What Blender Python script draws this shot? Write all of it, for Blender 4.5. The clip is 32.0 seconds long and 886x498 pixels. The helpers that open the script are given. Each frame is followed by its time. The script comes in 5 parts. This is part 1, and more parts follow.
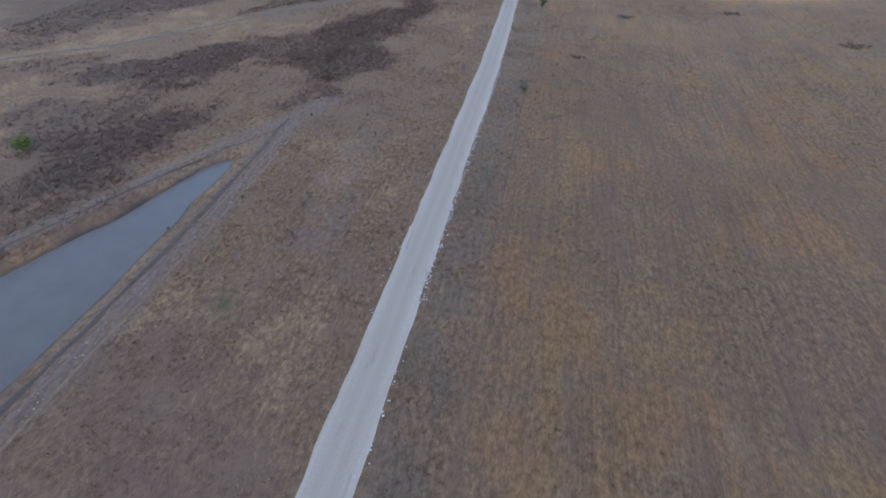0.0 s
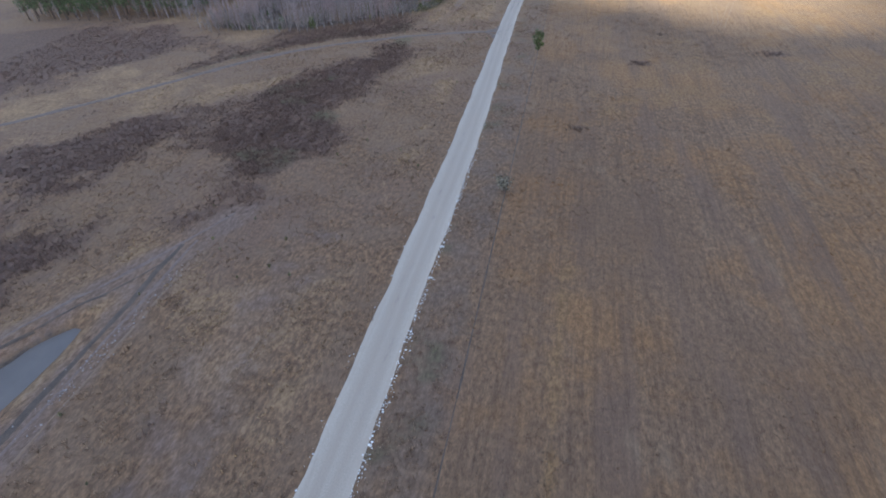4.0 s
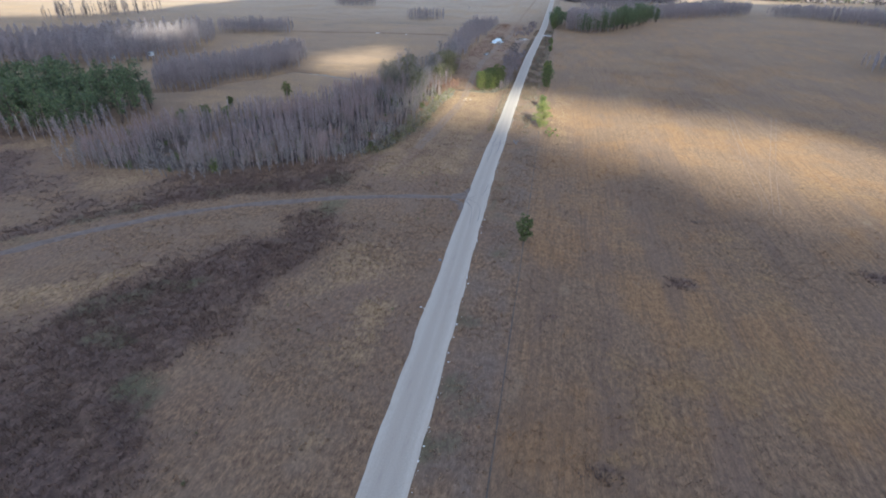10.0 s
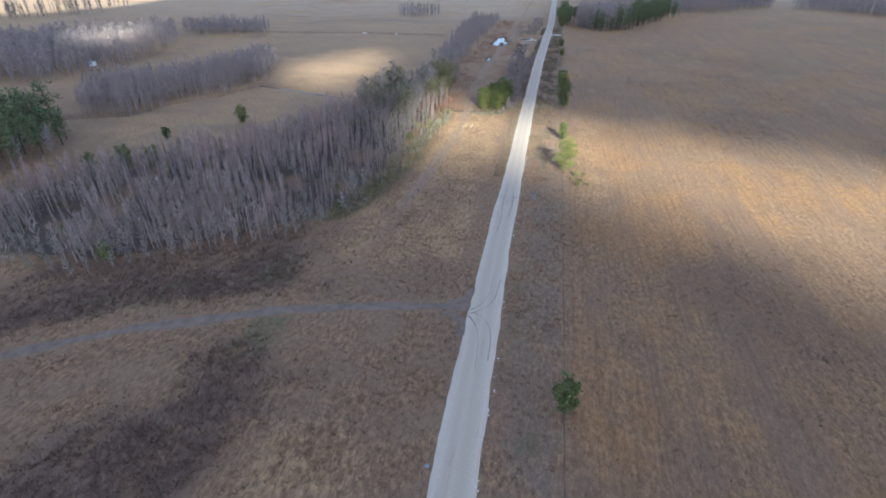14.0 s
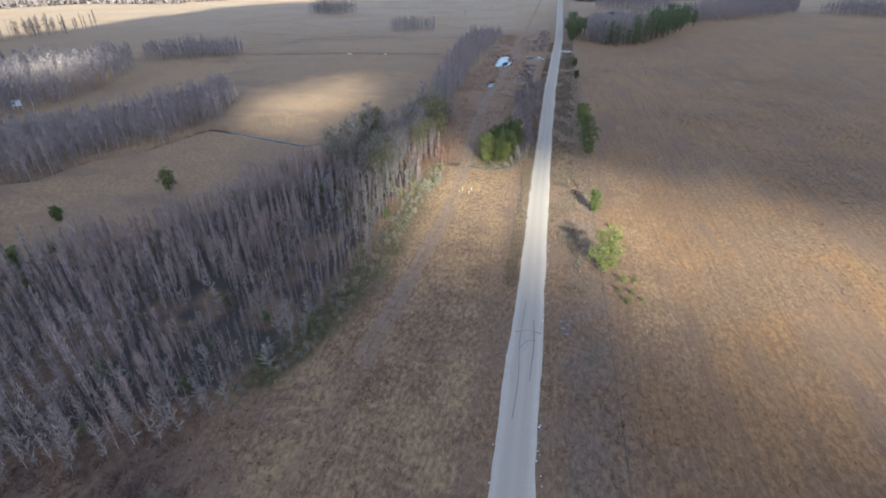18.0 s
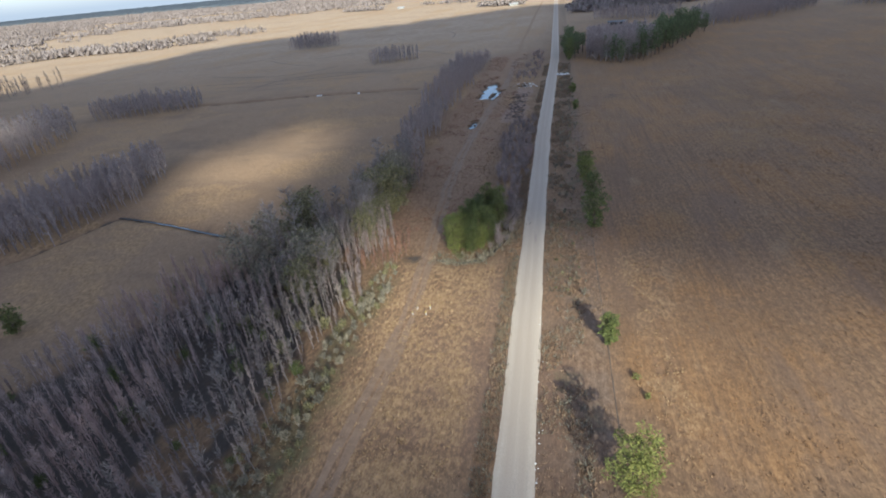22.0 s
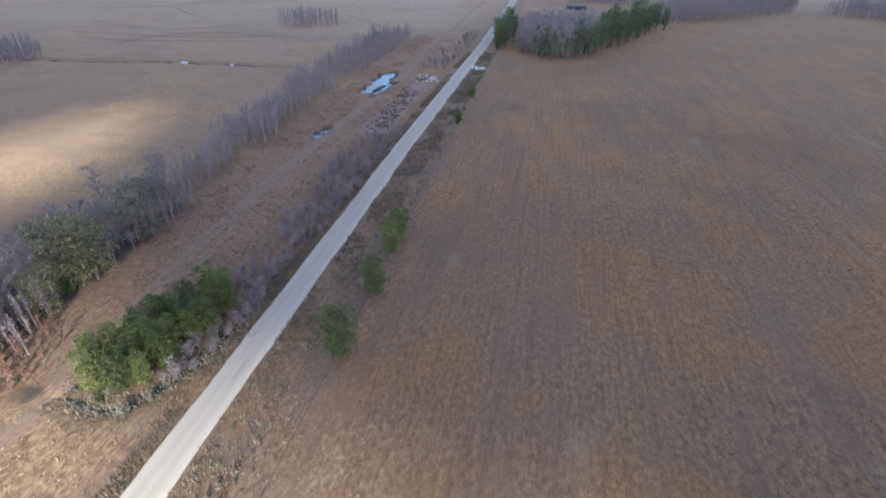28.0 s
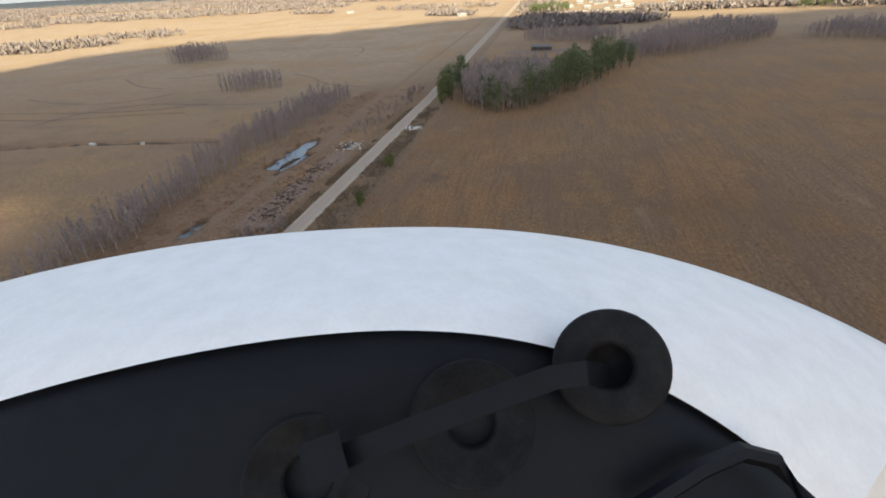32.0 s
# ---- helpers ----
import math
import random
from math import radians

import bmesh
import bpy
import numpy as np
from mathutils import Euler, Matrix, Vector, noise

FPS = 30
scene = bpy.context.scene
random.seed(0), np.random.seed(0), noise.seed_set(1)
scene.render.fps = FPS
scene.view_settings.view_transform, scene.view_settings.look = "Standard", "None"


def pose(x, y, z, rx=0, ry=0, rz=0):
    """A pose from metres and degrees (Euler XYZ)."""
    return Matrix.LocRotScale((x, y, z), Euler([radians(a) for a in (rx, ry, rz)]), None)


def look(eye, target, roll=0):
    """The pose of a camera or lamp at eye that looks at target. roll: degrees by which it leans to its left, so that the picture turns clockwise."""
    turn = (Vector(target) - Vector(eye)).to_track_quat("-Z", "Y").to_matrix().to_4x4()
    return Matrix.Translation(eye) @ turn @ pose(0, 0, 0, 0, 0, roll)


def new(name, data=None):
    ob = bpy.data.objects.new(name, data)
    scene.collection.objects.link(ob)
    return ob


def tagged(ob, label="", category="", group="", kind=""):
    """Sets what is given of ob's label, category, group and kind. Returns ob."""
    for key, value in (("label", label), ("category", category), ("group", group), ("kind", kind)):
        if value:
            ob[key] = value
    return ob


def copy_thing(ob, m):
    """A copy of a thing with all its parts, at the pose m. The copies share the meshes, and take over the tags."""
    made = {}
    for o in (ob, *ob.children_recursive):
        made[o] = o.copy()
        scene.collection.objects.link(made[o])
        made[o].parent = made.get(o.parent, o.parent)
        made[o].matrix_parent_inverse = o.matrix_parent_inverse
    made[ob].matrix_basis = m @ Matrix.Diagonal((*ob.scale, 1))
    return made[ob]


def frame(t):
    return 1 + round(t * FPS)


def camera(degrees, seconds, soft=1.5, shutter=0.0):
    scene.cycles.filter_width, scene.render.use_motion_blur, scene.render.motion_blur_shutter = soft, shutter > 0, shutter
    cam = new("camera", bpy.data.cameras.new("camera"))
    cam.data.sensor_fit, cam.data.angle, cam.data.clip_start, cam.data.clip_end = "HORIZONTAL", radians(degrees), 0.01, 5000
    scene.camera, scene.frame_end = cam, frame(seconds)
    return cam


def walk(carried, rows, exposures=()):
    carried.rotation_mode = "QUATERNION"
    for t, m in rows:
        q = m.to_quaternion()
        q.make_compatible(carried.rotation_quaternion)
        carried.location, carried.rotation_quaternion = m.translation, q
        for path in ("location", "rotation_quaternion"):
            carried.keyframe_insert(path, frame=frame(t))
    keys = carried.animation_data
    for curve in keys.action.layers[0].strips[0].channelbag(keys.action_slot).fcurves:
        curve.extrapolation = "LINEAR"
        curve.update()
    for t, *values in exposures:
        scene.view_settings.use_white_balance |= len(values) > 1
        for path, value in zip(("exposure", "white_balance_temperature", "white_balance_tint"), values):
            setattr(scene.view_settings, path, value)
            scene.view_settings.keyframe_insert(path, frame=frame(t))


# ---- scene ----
cam = camera(82.8, 32.0, 1.8)
METRES, EYE, TILT, LEAN, TURN = 366.18, 52.0, 0.0, 0.0, 12.5
ROWS = [
    (0.0, 0.0, 0.0, 0.0, -0.52, -39.83, 0.62),
    (0.5, 0.002, 0.0154, -0.0001, -0.48, -39.58, 1.53),
    (1.0, 0.0055, 0.0305, -0.0003, -0.68, -39.28, 2.91),
    (1.5, 0.01, 0.0449, -0.0005, -0.48, -38.94, 3.77),
    (2.0, 0.0155, 0.0592, 0.0001, -0.1, -38.73, 4.06),
    (2.5, 0.0209, 0.0736, 0.0011, 0.36, -38.7, 3.66),
    (3.0, 0.0262, 0.0881, 0.0018, 0.41, -38.82, 3.34),
    (3.5, 0.031, 0.1027, 0.0016, 0.34, -38.9, 3.14),
    (5.5, 0.0435, 0.1639, 0.0009, 0.05, -39.61, 1.02),
    (6.0, 0.0454, 0.1793, 0.0011, -0.06, -39.62, 0.53),
    (6.5, 0.0478, 0.1947, 0.0003, 0.03, -38.46, 0.11),
    (7.0, 0.0498, 0.2109, 0.0002, -0.01, -30.33, -0.12),
    (7.5, 0.0519, 0.227, 0.0015, -0.23, -26.49, 0.09),
    (8.0, 0.0536, 0.2427, 0.0018, -0.28, -24.95, 0.07),
    (8.5, 0.0543, 0.2592, 0.0013, -0.29, -27.79, -0.24),
    (9.0, 0.0552, 0.2753, 0.0009, -0.34, -29.56, -0.41),
    (9.5, 0.056, 0.2912, 0.0007, -0.35, -30.06, -0.56),
    (10.0, 0.0566, 0.3071, 0.0011, -0.37, -30.32, -0.74),
    (10.5, 0.0571, 0.323, 0.001, -0.42, -30.5, -0.81),
    (11.0, 0.0576, 0.3393, 0.0005, -0.51, -30.63, -0.75),
    (11.5, 0.0582, 0.3555, 0.0005, -0.54, -30.76, -0.73),
    (12.0, 0.0588, 0.372, 0.0004, -0.59, -30.9, -0.63),
    (12.5, 0.0592, 0.3882, 0.0003, -0.57, -30.99, -0.72),
    (13.0, 0.0597, 0.4047, 0.0003, -0.61, -31.15, -0.67),
    (13.5, 0.0604, 0.4215, 0.0004, -0.63, -31.2, -0.6),
    (14.0, 0.0611, 0.4382, 0.0008, -0.71, -31.25, -0.42),
    (14.5, 0.0619, 0.4552, 0.0006, -0.73, -31.25, -0.31),
    (16.5, 0.0667, 0.5224, 0.0002, -0.78, -30.82, 0.18),
    (17.0, 0.0683, 0.5376, 0.0003, -0.77, -30.76, 0.36),
    (17.5, 0.07, 0.5539, 0.0002, -0.79, -30.64, 0.5),
    (18.0, 0.0719, 0.5702, 0.0002, -0.83, -30.57, 0.68),
    (18.5, 0.0741, 0.5864, 0.0004, -0.85, -30.48, 0.87),
    (19.0, 0.0764, 0.6024, 0.0007, -0.84, -30.41, 0.96),
    (19.5, 0.0788, 0.6185, 0.0009, -0.93, -30.38, 1.18),
    (20.0, 0.0823, 0.6342, 0.0005, -1.21, -30.22, 2.08),
    (20.5, 0.0871, 0.6498, 0.0003, -1.25, -30.11, 2.8),
    (21.0, 0.093, 0.6644, 0.0001, -1.2, -29.86, 3.37),
    (21.5, 0.1005, 0.6782, -0.0005, -1.37, -29.41, 4.58),
    (22.0, 0.1093, 0.6904, -0.0003, -1.13, -28.81, 5.06),
    (22.5, 0.1195, 0.7014, 0.0001, -0.94, -28.44, 5.2),
    (23.0, 0.1307, 0.7106, 0.001, -0.81, -28.18, 5.24),
    (23.5, 0.1416, 0.7198, 0.0014, -0.75, -27.98, 5.19),
    (24.0, 0.1529, 0.7286, 0.0013, -0.71, -27.92, 5.05),
    (24.5, 0.1639, 0.7375, 0.001, -0.7, -28.12, 4.64),
    (26.5, 0.2045, 0.7782, 0.0014, -0.6, -30.59, 1.43),
    (27.0, 0.2133, 0.7899, 0.0013, -0.67, -31.31, 0.61),
    (27.5, 0.2215, 0.8023, 0.001, -0.75, -32.08, -0.18),
    (28.0, 0.2293, 0.8151, 0.0009, -0.93, -32.77, -0.8),
    (28.5, 0.2367, 0.8282, 0.0006, -1.25, -33.15, -0.88),
    (29.0, 0.2445, 0.8412, 0.0007, -1.54, -33.2, -0.63),
    (29.5, 0.2527, 0.8537, 0.0006, -1.92, -32.78, 0.15),
    (30.0, 0.2614, 0.8657, 0.0007, -2.14, -32.02, 1.0),
    (30.5, 0.2715, 0.8771, 0.0006, -2.2, -31.08, 1.91),
    (31.0, 0.283, 0.8866, 0.0014, -2.04, -30.03, 2.6),
    (31.5, 0.2956, 0.8948, 0.0021, -1.74, -29.4, 2.77),
    (32.0, 0.3094, 0.9006, 0.0023, -1.57, -28.8, 3.02),
]
EXPOSURES = [(0.0, 2.4, 5280, 9), (6.0, 2.43, 5260, 9), (7.0, 2.6, 5260, 9), (8.0, 2.32, 5240, 9), (9.0, 2.27, 5240, 9), (14.0, 2.35, 5260, 9), (18.0, 2.15, 5280, 9), (20.5, 2.08, 5300, 9), (22.0, 1.68, 5450, 10),
             (24.5, 1.52, 5480, 11), (27.0, 2.1, 5240, 12), (29.0, 2.42, 5160, 12), (31.0, 2.15, 6050, 10), (32.0, 1.95, 6800, 10)]
walk(cam, [(t, pose(0, 0, EYE, TILT, LEAN, TURN) @ pose(METRES * x, METRES * y, METRES * z, 90 + pitch, roll, yaw)) for t, x, y, z, yaw, pitch, roll in ROWS], EXPOSURES)

# ---- light: low winter sun behind the flight, pale sky ----
SUN = Vector((0.345, -0.838, 0.423)).normalized()
world = bpy.data.worlds.new("winter_sky")
scene.world = world
world.use_nodes = True
wn = world.node_tree
sky = wn.nodes.new("ShaderNodeTexSky")
sky.sky_type = "NISHITA"
sky.sun_disc = False
sky.sun_elevation = math.asin(SUN.z)
sky.sun_rotation = math.atan2(SUN.x, SUN.y)
sky.air_density, sky.dust_density, sky.ozone_density = 1.0, 1.0, 1.0
# broken white cloud over the whole sky, closing into pale haze at the horizon
back = wn.nodes["Background"]
back.inputs["Strength"].default_value = 0.1
way = wn.nodes.new("ShaderNodeTexCoord").outputs["Generated"]
split = wn.nodes.new("ShaderNodeSeparateXYZ")
wn.links.new(way, split.inputs[0])
puffs = wn.nodes.new("ShaderNodeTexNoise")
puffs.inputs["Scale"].default_value, puffs.inputs["Detail"].default_value = 3.5, 6
flatten = wn.nodes.new("ShaderNodeMapping")
flatten.inputs["Scale"].default_value = (1, 1, 5)
wn.links.new(way, flatten.inputs["Vector"])
wn.links.new(flatten.outputs["Vector"], puffs.inputs["Vector"])
cover = wn.nodes.new("ShaderNodeMapRange")
for key, v in (("From Min", 0.38), ("From Max", 0.6), ("To Min", 0.15), ("To Max", 0.9)):
    cover.inputs[key].default_value = v
wn.links.new(puffs.outputs["Fac"], cover.inputs["Value"])
haze = wn.nodes.new("ShaderNodeMapRange")
for key, v in (("From Min", 0.0), ("From Max", 0.09), ("To Min", 0.8), ("To Max", 0.0)):
    haze.inputs[key].default_value = v
wn.links.new(split.outputs[2], haze.inputs["Value"])
most = wn.nodes.new("ShaderNodeMath")
most.operation = "MAXIMUM"
wn.links.new(cover.outputs["Result"], most.inputs[0])
wn.links.new(haze.outputs["Result"], most.inputs[1])
blend = wn.nodes.new("ShaderNodeMix")
blend.data_type = "RGBA"
wn.links.new(most.outputs[0], blend.inputs["Factor"])
wn.links.new(sky.outputs["Color"], blend.inputs[6])
tone = wn.nodes.new("ShaderNodeMix")
tone.data_type = "RGBA"
tone.inputs[6].default_value, tone.inputs[7].default_value = (2.06, 2.22, 2.5, 1), (1.4, 1.65, 1.95, 1)
wn.links.new(haze.outputs["Result"], tone.inputs["Factor"])
wn.links.new(tone.outputs[2], blend.inputs[7])
wn.links.new(blend.outputs[2], back.inputs["Color"])
sun = new("sun", bpy.data.lights.new("sun", "SUN"))
sun.data.energy, sun.data.angle, sun.data.color = 3.6, radians(0.53), (1.0, 0.92, 0.66)
sun.matrix_world = look(SUN * 300, (0, 0, 0))

rng = np.random.RandomState(7)


# ---- number helpers ----
PERM = np.random.RandomState(3).rand(256, 256)


def vnoise(x, y, scale, seed=0):
    """Smooth value noise in 0..1 on arrays; scale in metres."""
    x, y = np.asarray(x, float) / scale + seed * 17.3, np.asarray(y, float) / scale + seed * 7.7
    i, j = np.floor(x).astype(int), np.floor(y).astype(int)
    u, v = x - i, y - j
    u, v = u * u * (3 - 2 * u), v * v * (3 - 2 * v)
    p = lambda a, b: PERM[a % 256, b % 256]
    return (p(i, j) * (1 - u) + p(i + 1, j) * u) * (1 - v) + (p(i, j + 1) * (1 - u) + p(i + 1, j + 1) * u) * v


def fbm(x, y, scale, seed=0, octaves=4):
    s, a, t = 0, 0.5, 0
    for k in range(octaves):
        s, t = s + a * vnoise(x, y, scale / 2 ** k, seed + k), t + a
        a /= 2
    return s / t


def smooth(e0, e1, x):
    t = np.clip((x - e0) / (e1 - e0), 0, 1)
    return t * t * (3 - 2 * t)


def seg_dist(x, y, pts):
    """Distance to an open line of points."""
    d = np.full(np.shape(x), 1e9)
    for (ax, ay), (bx, by) in zip(pts[:-1], pts[1:]):
        ex, ey = bx - ax, by - ay
        t = np.clip(((x - ax) * ex + (y - ay) * ey) / (ex * ex + ey * ey), 0, 1)
        d = np.minimum(d, np.hypot(x - ax - t * ex, y - ay - t * ey))
    return d


def poly_depth(x, y, pts, reach=None):
    """Depth inside a closed outline (negative outside); with reach, only worked out within that distance of it."""
    x, y = np.asarray(x, float), np.asarray(y, float)
    if reach and x.ndim == 1 and len(x) > 500:
        a = np.array(pts)
        (x0, y0), (x1, y1) = a.min(0) - reach, a.max(0) + reach
        out, near = np.full(x.shape, -reach, float), (x > x0) & (x < x1) & (y > y0) & (y < y1)
        out[near] = poly_depth(x[near], y[near], pts)
        return out
    inside = np.zeros(x.shape, bool)
    for (ax, ay), (bx, by) in zip(pts, pts[1:] + pts[:1]):
        if ay != by:
            inside ^= ((ay > y) != (by > y)) & (x < (bx - ax) * (y - ay) / (by - ay) + ax)
    d = seg_dist(x, y, pts + pts[:1])
    return np.where(inside, d, -d)


def scatter(pts, spacing, r, rough=6.0):
    """Random places inside an outline with an uneven border."""
    a = np.array(pts)
    lo, hi = a.min(0) - rough, a.max(0) + rough
    n = int((hi[0] - lo[0]) * (hi[1] - lo[1]) / spacing ** 2 * 1.25)
    x, y = r.uniform(lo[0], hi[0], n), r.uniform(lo[1], hi[1], n)
    keep = poly_depth(x, y, pts) + (vnoise(x, y, 9, 5) - 0.5) * rough > 0
    return np.stack([x[keep], y[keep]], 1)


def spaced(p, gap):
    """Drop places closer than gap to an earlier one."""
    grid, out = {}, []
    for x, y in p:
        c = (int(x // gap), int(y // gap))
        near = [q for i in (-1, 0, 1) for j in (-1, 0, 1) for q in grid.get((c[0] + i, c[1] + j), ())]
        if all((x - a) ** 2 + (y - b) ** 2 > gap * gap for a, b in near):
            grid.setdefault(c, []).append((x, y))
            out.append((x, y))
    return np.array(out).reshape(-1, 2)


# ---- plan, in metres: the road runs north along x = -19.6 ----
ROAD_LINE = [(-17.4, -500), (-17.3, 60), (-17.3, 140), (-18.2, 185), (-19.2, 225), (-19.6, 245), (-19.6, 300), (-19.9, 340), (-19.85, 383), (-19.7, 436), (-18.6, 500), (-17.6, 560), (-17.0, 590), (-18.0, 860), (-19.5, 1300), (-19.5, 3200)]
ROAD_HALF = 2.9


def road_half(y):
    """Half the road's width: wide at the south end, one lane further on."""
    return np.interp(y, [150, 240, 300, 420, 480], [2.9, 2.65, 2.36, 2.36, 2.55])


def road_x(y):
    return np.interp(y, [q[1] for q in ROAD_LINE], [q[0] for q in ROAD_LINE])


CANAL = [(-63, -260), (-62, 10), (-61, 43), (-63, 82), (-66.5, 78), (-73, 58), (-80, 42), (-92, 15), (-120, -60), (-170, -260)]
POND_A = [(-50, 490), (-46.6, 489), (-44, 503), (-44.3, 513), (-45.5, 520), (-48, 517), (-50.2, 498)]
POND_D = [(-45.2, 482.5), (-43.6, 483), (-41.8, 494), (-41.6, 505), (-42.9, 503), (-44.4, 491)]
POND_B = [(-33, 511), (-30, 510.5), (-29, 513), (-31.5, 516)]
POND_C = [(-47, 440), (-45.5, 440.5), (-45, 446), (-46, 449), (-47, 446)]
POOL_B = [(-46.4, 342.9), (-43.6, 342.7), (-43.4, 343.5), (-46.2, 343.8)]
CREEK = [(-190, 296), (-157, 313), (-154, 327), (-143, 340), (-136, 363), (-121, 360), (-104, 355), (-92, 352)]
DITCH = [(-270, 492), (-203, 502), (-176, 506), (-142, 514), (-88, 518)]
SIDE_TRACK = [(-20, 229), (-30, 227), (-44, 223.5), (-58, 219), (-73, 211.5), (-86, 203.5), (-100, 190), (-109, 178), (-118, 166), (-140, 140), (-170, 118)]
STRIP_TRACK = [(-44, 236), (-43, 261), (-42, 281), (-41, 300), (-40, 321), (-41.5, 349), (-44.5, 381), (-45, 405), (-44.5, 440), (-42, 480), (-40, 530), (-41, 590), (-42, 680), (-41, 900), (-39, 1150)]
ROADSIDE_WET = [(-39.5, 343.6), (-34, 342.8), (-30.6, 344), (-28.7, 347.5), (-27.3, 353), (-26.6, 362), (-26.2, 383), (-25.5, 412), (-26, 455)]
FENCE_DITCH = [(-5.8, 60), (-6, 166), (-6.3, 230), (-7, 292), (-7.5, 340), (-8, 400), (-9, 500)]
FOREST = [(-140, 230), (-122, 222), (-92, 226), (-76, 238), (-60, 250), (-54, 262), (-53, 290), (-52, 316), (-52, 350), (-54, 395), (-62, 400), (-67, 368), (-77, 355), (-83, 342), (-89, 322), (-97, 304), (-107, 289), (-119, 273), (-140, 256)]
SCRUB = [
    [(-251, 212), (-187, 226), (-146, 224), (-132, 208), (-132, 192), (-150, 172), (-165, 135), (-190, 150)],
    [(-140, 116), (-127, 128), (-97, 151), (-86, 132), (-97, 111), (-125, 106)],
    [(-111, 86), (-95, 93), (-79, 106), (-73, 97), (-80, 83), (-87, 70), (-98, 62)],
    [(-112, 118), (-96, 124), (-90, 114), (-104, 108)],
    [(-118, 186), (-100, 206), (-92, 215), (-71, 231), (-53, 243), (-50, 228), (-66, 223), (-84, 211), (-98, 196), (-110, 180)],
    [(-51, 221), (-43, 209), (-47, 193), (-51, 176), (-50, 158), (-48, 144), (-53, 128), (-60, 124), (-70, 130), (-81, 150), (-83, 165), (-76, 176), (-66, 197)],
    [(-118, 168), (-112, 188), (-104, 192), (-106, 182)],
]
MEADOW = [(-640, 300), (-300, 300), (-160, 290), (-135, 262), (-98, 292), (-80, 330), (-70, 365), (-68, 420), (-70, 600), (-50, 640), (-46, 1000), (-60, 1500), (-700, 1500)]


def shore(pts, rough=1.3, step=1.2):
    """An outline with more points and an uneven line."""
    out = []
    for (ax, ay), (bx, by) in zip(pts, pts[1:] + pts[:1]):
        ln = math.hypot(bx - ax, by - ay)
        for k in range(max(1, int(ln / step))):
            t = k / max(1, int(ln / step))
            x, y = ax + (bx - ax) * t, ay + (by - ay) * t
            w = (float(fbm(x, y, 4, 51, 3)) - 0.5) * 2 * rough
            out.append((x + w * (by - ay) / ln, y - w * (bx - ax) / ln))
    return out


CANAL, POND_D = shore(CANAL, 1.0, 5.0), shore(POND_D, 1.6)
POND_A, POND_B, POND_C = shore(POND_A, 2.6), shore(POND_B, 1.6), shore(POND_C, 0.8)


def ground_z(x, y):
    x, y = np.asarray(x, float), np.asarray(y, float)
    near = smooth(900, 500, np.hypot(x, y - 250))
    z = (fbm(x, y, 22, 2) - 0.5) * 0.5 * near + (fbm(x, y, 4.5, 9, 2) - 0.5) * 0.08 * near
    z *= smooth(3.0, 7.0, np.abs(x - road_x(y)))
    z -= 1.7 * smooth(-3.0, 3.5, poly_depth(x, y, CANAL, 8))
    for pond, depth in ((POND_A, 1.15), (POND_D, 1.1), (POND_B, 0.8), (POND_C, 0.35), (POOL_B, 0.9)):
        z -= depth * smooth(-1.6, 1.2, poly_depth(x, y, pond, 8))
    z -= 1.1 * smooth(3.2, 0.6, seg_dist(x, y, CREEK)) + 1.1 * smooth(3.0, 0.6, seg_dist(x, y, DITCH))
    z -= 0.8 * smooth(2.4, 0.4, seg_dist(x, y, ROADSIDE_WET))
    z += 0.7 * smooth(5.0, 1.0, seg_dist(x, y, [(-86, 40), (-76, 60), (-66, 84)])) * smooth(0.0, -2.0, poly_depth(x, y, CANAL, 8))
    return z


# ---- materials ----
def mat(name, rough=0.9, spec=0.2):
    m = bpy.data.materials.new(name)
    m.use_nodes = True
    b = m.node_tree.nodes["Principled BSDF"]
    b.inputs["Roughness"].default_value = rough
    b.inputs["Specular IOR Level"].default_value = spec
    return m, m.node_tree, b


def put(nt, value, socket):
    if hasattr(value, "links"):
        nt.links.new(value, socket)
    elif isinstance(value, (tuple, list)) and len(value) == 3 and socket.type == "RGBA":
        socket.default_value = (*value, 1)
    else:
        socket.default_value = value


def noise_tex(nt, scale, detail=4, rough=0.6, vec=None):
    n = nt.nodes.new("ShaderNodeTexNoise")
    n.inputs["Scale"].default_value, n.inputs["Detail"].default_value, n.inputs["Roughness"].default_value = scale, detail, rough
    if vec is None:
        vec = nt.nodes.new("ShaderNodeNewGeometry").outputs["Position"]
    nt.links.new(vec, n.inputs["Vector"])
    return n.outputs["Fac"]


def stretch(nt, sx, sy, sz=1):
    g, m = nt.nodes.new("ShaderNodeNewGeometry"), nt.nodes.new("ShaderNodeMapping")
    m.inputs["Scale"].default_value = (sx, sy, sz)
    nt.links.new(g.outputs["Position"], m.inputs["Vector"])
    return m.outputs["Vector"]


def calc(nt, op, a, b=0.0, c=None):
    n = nt.nodes.new("ShaderNodeMath")
    n.operation = op
    put(nt, a, n.inputs[0]), put(nt, b, n.inputs[1])
    if c is not None:
        put(nt, c, n.inputs[2])
    return n.outputs[0]


def ramp(nt, value, lo, hi, out0=0.0, out1=1.0):
    n = nt.nodes.new("ShaderNodeMapRange")
    n.interpolation_type = "SMOOTHSTEP"
    put(nt, value, n.inputs["Value"])
    for key, v in (("From Min", lo), ("From Max", hi), ("To Min", out0), ("To Max", out1)):
        n.inputs[key].default_value = v
    return n.outputs["Result"]


